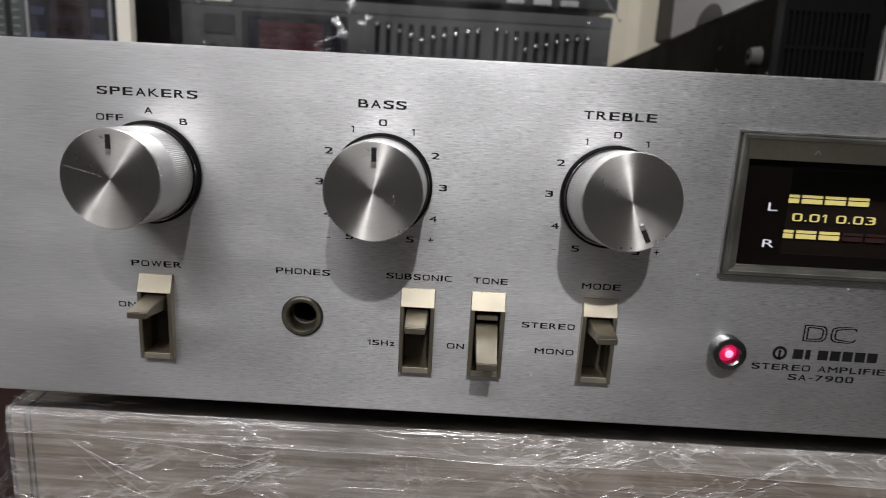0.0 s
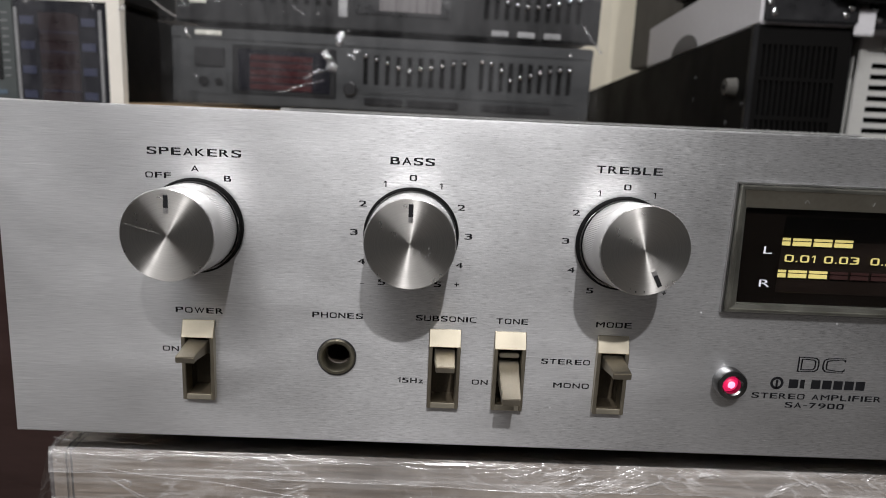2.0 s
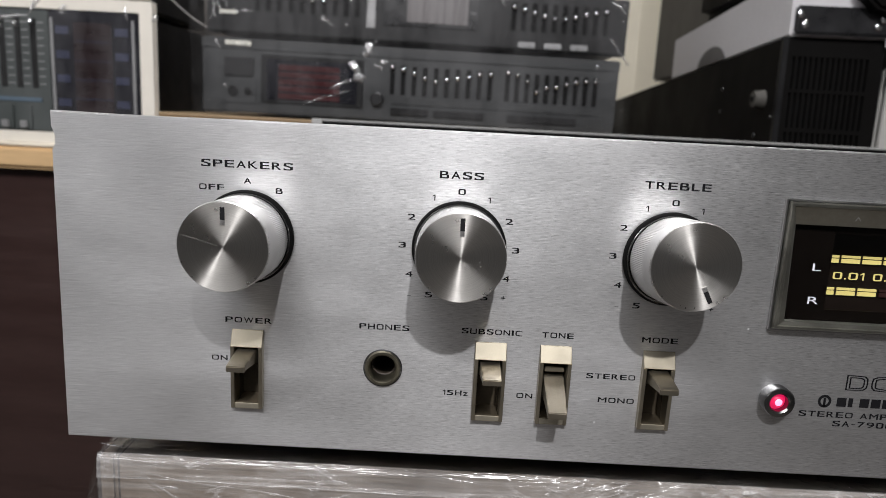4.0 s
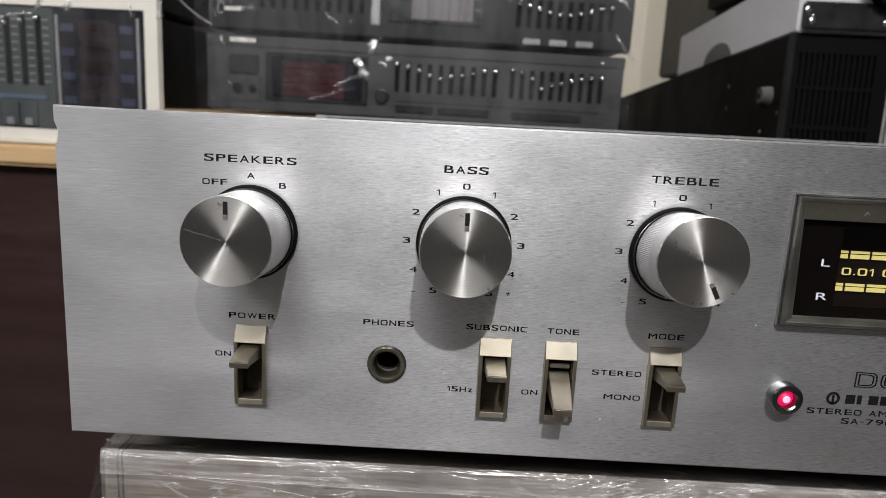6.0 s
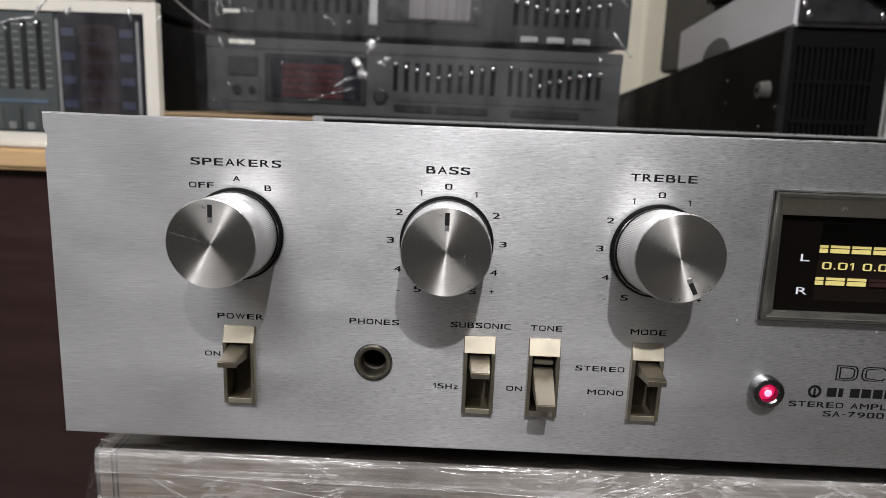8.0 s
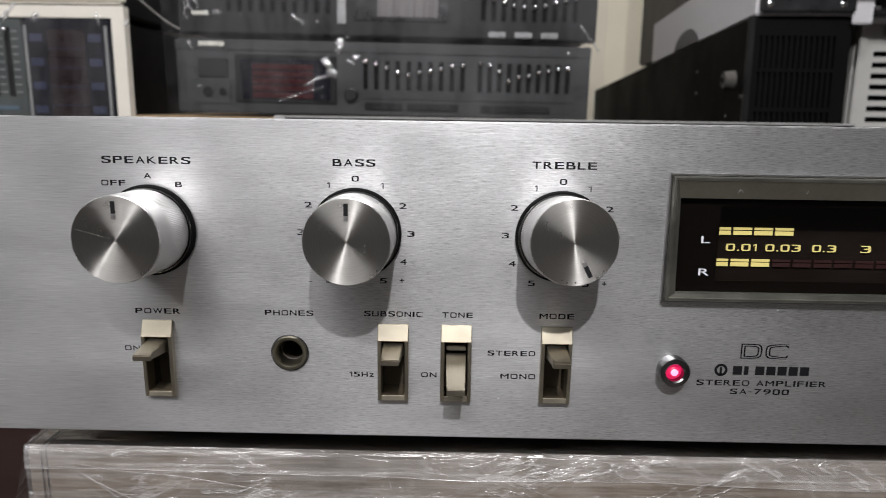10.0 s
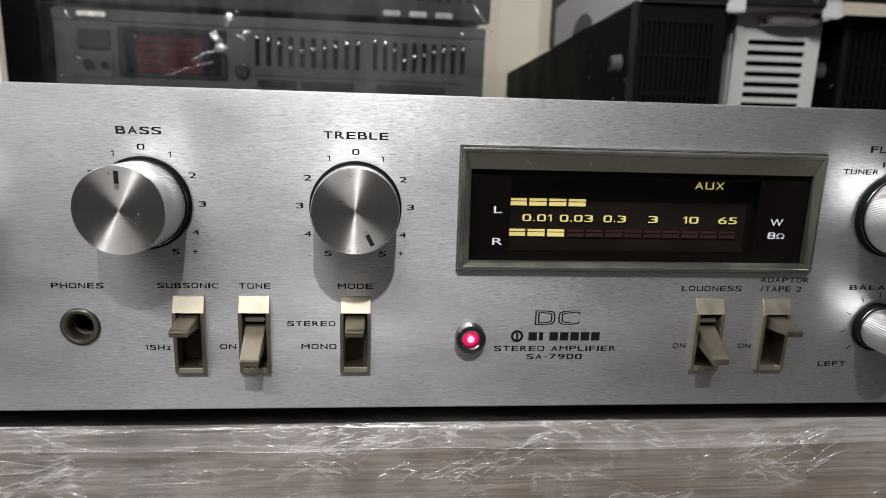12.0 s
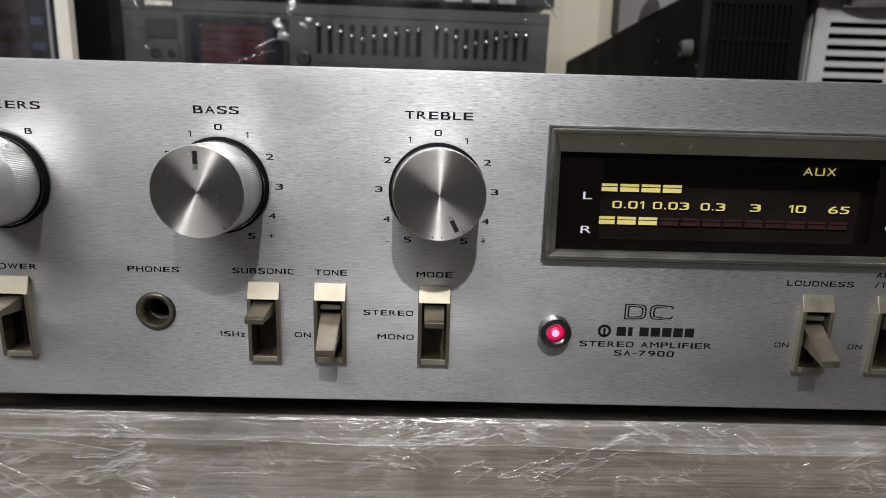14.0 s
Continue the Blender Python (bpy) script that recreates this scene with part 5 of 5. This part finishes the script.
bpy.data.objects.remove(tmp)
bm = bmesh.new()
bm.from_mesh(me)
strand = part("film_strand", bm, surface("grey_film", (0.2, 0.19, 0.18), 0.3, 0, 0.2, (90, 90, 90)), None)
tagged(strand, "twisted grey strand of film hanging between the stacks", "film strand")

# ---- power amplifiers standing on their sides ----


def lean(t, corner, yaw, pitch):
    t.matrix_basis = Matrix.Translation(corner) @ Matrix.Rotation(radians(yaw), 4, "Z") @ Matrix.Rotation(radians(pitch), 4, "X")


def power_amp(corner, yaw, pitch, w, d, h, label):
    """Built about its lower front corner, then set down."""
    t = thing("power_amplifier", (0, 0, 0), label, "amplifier", "amplifiers standing on their sides")
    part("case", a_box(0, w, 0.006, d, 0, h, 0.0015), AMPBLACK, t, "black steel case")
    slots = []
    for r, (z0, z1) in enumerate(((h - 0.047, h - 0.017), (h - 0.083, h - 0.050), (h - 0.115, h - 0.087))):
        for k in range(14):
            x = 0.009 + k * (w - 0.020) / 14
            slots.append((x, x + 0.0028, z0, z1))
    part("front_grille", plate([0.0, w], [0.0, h], slots, 0.0, 0.004), AMPBLACK, t, "black front with upright slots")
    part("edge_strip", a_box(-0.0012, 0.004, -0.0012, 0.005, 0, h, 0.0005), EQBLACK, t, "black corner edge")
    # black sheet behind the slots, in place of the shade inside
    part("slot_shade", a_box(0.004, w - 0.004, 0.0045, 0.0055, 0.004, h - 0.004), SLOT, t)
    bm = bmesh.new()
    bmesh.ops.create_cone(bm, cap_ends=True, segments=28, radius1=0.0095, radius2=0.008, depth=0.010, matrix=Matrix.Translation((-0.005, 0.035, h - 0.055)) @ Matrix.Rotation(radians(-90), 4, "Y"))
    foot = part("foot", bm, surface("grey_rubber", (0.045, 0.042, 0.036), 0.7, 0, 0.2, (200, 200, 200)), t, "grey rubber foot on its side")
    bm = bmesh.new()
    bmesh.ops.create_cone(bm, cap_ends=True, segments=16, radius1=0.0028, radius2=0.0028, depth=0.002, matrix=Matrix.Translation((-0.0105, 0.035, h - 0.055)) @ Matrix.Rotation(radians(-90), 4, "Y"))
    part("screw", bm, SLOT, foot)
    for y, z in ((0.012, h - 0.073), (0.16, h - 0.06), (0.16, h - 0.035), (0.05, h - 0.09)):
        bm = bmesh.new()
        bmesh.ops.create_uvsphere(bm, u_segments=12, v_segments=6, radius=0.0022, matrix=Matrix.Translation((0, y, z)) @ Matrix.Diagonal((0.5, 1, 1, 1)))
        part("case_screw", bm, EQGREY, t)
    lean(t, corner, yaw, pitch)
    return t


power_amp((0.408, 0.493, 1.055), -2.9, -2.6, 0.092, 0.95, 0.1245, "black power amplifier standing on its side, slotted front")
power_amp((0.655, 0.535, 1.055), -2.0, -2.6, 0.12, 0.6, 0.127, "second black power amplifier standing on its side")

chassis = thing("silver_chassis", (0, 0, 0), "bare silver steel chassis with black front lying on the power amplifier", "chassis")
part("tray", a_box(0.0, 0.09, 0.004, 0.415, 0.0, 0.058, 0.0015), SILVER, chassis, "silver zinc steel tray")
ear = part("front_panel", a_box(0.002, 0.088, -0.002, 0.0035, 0.001, 0.0265, 0.002), BLACK, chassis, "black front panel")
for x, z in ((0.006, 0.0185), (0.0105, 0.0095), (0.080, 0.0165), (0.0755, 0.0095)):
    bm = bmesh.new()
    bmesh.ops.create_uvsphere(bm, u_segments=16, v_segments=8, radius=0.0033, matrix=Matrix.Translation((x, -0.002, z)) @ Matrix.Diagonal((1, 0.45, 1.2, 1)))
    smooth(part("screw", bm, CHROME, ear, "bright screw"), 80)
part("bracket", a_box(0.086, 0.104, 0.0, 0.004, -0.008, 0.016, 0.0012), SILVER, chassis, "bent silver bracket")
# flat dark half-disc on the tray's side, stretched along it
pad = lathe(bmesh.new(), [(0.021, -0.0012), (0.022, 0.0), (0.015, 0.0012)], 32)
bmesh.ops.rotate(pad, verts=pad.verts, cent=(0, 0, 0), matrix=Matrix.Rotation(radians(90), 3, "Z"))
bmesh.ops.scale(pad, verts=pad.verts, vec=(1, 2.4, 1))
bmesh.ops.translate(pad, verts=pad.verts, vec=(-0.0014, 0.23, -0.001))
bmesh.ops.bisect_plane(pad, geom=list(pad.verts) + list(pad.edges) + list(pad.faces), plane_co=(0, 0, 0.0005), plane_no=(0, 0, -1), clear_outer=True)
smooth(part("rubber_pad", pad, surface("arch_grey", (0.07, 0.066, 0.064), 0.7, 0, 0.3, (90, 90, 90)), chassis, "flat dark arch on the side"))
lean(chassis, (0.410, 0.490, 1.1805), -2.9, -2.6)

carton = part("dark_carton", a_box(0.5275, 0.90, 0.96, 1.35, 1.185, 1.62, 0.004), surface("grey_carton", (0.05, 0.046, 0.042), 0.6, 0, 0.15, (14, 14, 14)), None)
tagged(carton, "dark grey box standing behind the silver chassis", "box")
copy_thing(chassis, Matrix.Translation((0.512, 0.497, 1.1795)) @ Matrix.Rotation(radians(-2.9), 4, "Z") @ Matrix.Rotation(radians(-2.6), 4, "X"))
black_top = thing("black_receiver", (0.7, 0.75, 1.242), "black receiver lying across the silver chassis", "receiver")
part("case", a_box(0.452, 0.95, 0.4875, 0.88, 1.2425, 1.36, 0.012, 4), AMPBLACK, black_top)
outline = ((0.438, 1.36), (0.442, 1.256), (0.452, 1.229), (0.462, 1.213), (0.474, 1.2035), (0.49, 1.2005), (0.95, 1.2005), (0.95, 1.36))
bm = loft(bmesh.new(), [[(x, y, z) for x, z in outline] for y in (0.468, 0.4865)])
bmesh.ops.bevel(bm, geom=[e for e in bm.edges if abs(e.verts[0].co.y - e.verts[1].co.y) < 0.001], offset=0.003, segments=2, affect="EDGES", clamp_overlap=True)
part("front_panel", bm, AMPBLACK, black_top, "black overhanging front panel with a rounded corner")

# white grille unit with a carrying handle
gr = thing("white_power_unit", (0.576, 0.6, 1.055), "white steel unit with a slotted front and a carrying handle", "power unit")
GY = 0.53
slots = [(0.5445, 0.607, 1.1498 - 0.0106 * k - 0.0026, 1.1498 - 0.0106 * k + 0.0026) for k in range(9)]
part("front_grille", plate([0.530, 0.6225], [1.055, 1.1795], slots, GY, GY + 0.002), WHITESTEEL, gr, "white slotted steel front")
# black backing sheet that puts the shade behind the open slots
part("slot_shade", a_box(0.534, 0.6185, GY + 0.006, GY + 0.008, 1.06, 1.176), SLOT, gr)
part("case", a_box(0.530, 0.6225, GY + 0.0085, 0.9, 1.055, 1.1795, 0.001), WHITESTEEL, gr)
part("corner_edge", a_box(0.5285, 0.5365, GY - 0.0025, GY - 0.0003, 1.055, 1.1795, 0.001), WHITESTEEL, gr)
bm = bmesh.new()
n = 14
secs = []
for k in range(n + 1):
    u = k / n
    x = 0.551 + 0.066 * u
    out = 0.016 * math.sin(math.pi * u) ** 0.5
    zc, r = 1.1718, 0.0064
    secs.append([(x, GY - 0.003 - out + r * 0.5 * math.cos(a), zc + r * math.sin(a)) for a in [2 * math.pi * i / 14 for i in range(14)]])
loft(bm, secs)
smooth(part("handle", bm, surface("handle_grey", (0.6, 0.6, 0.57), 0.16, 0.9, 0.06, (80, 80, 80)), gr, "shiny grey carrying handle"), 60)
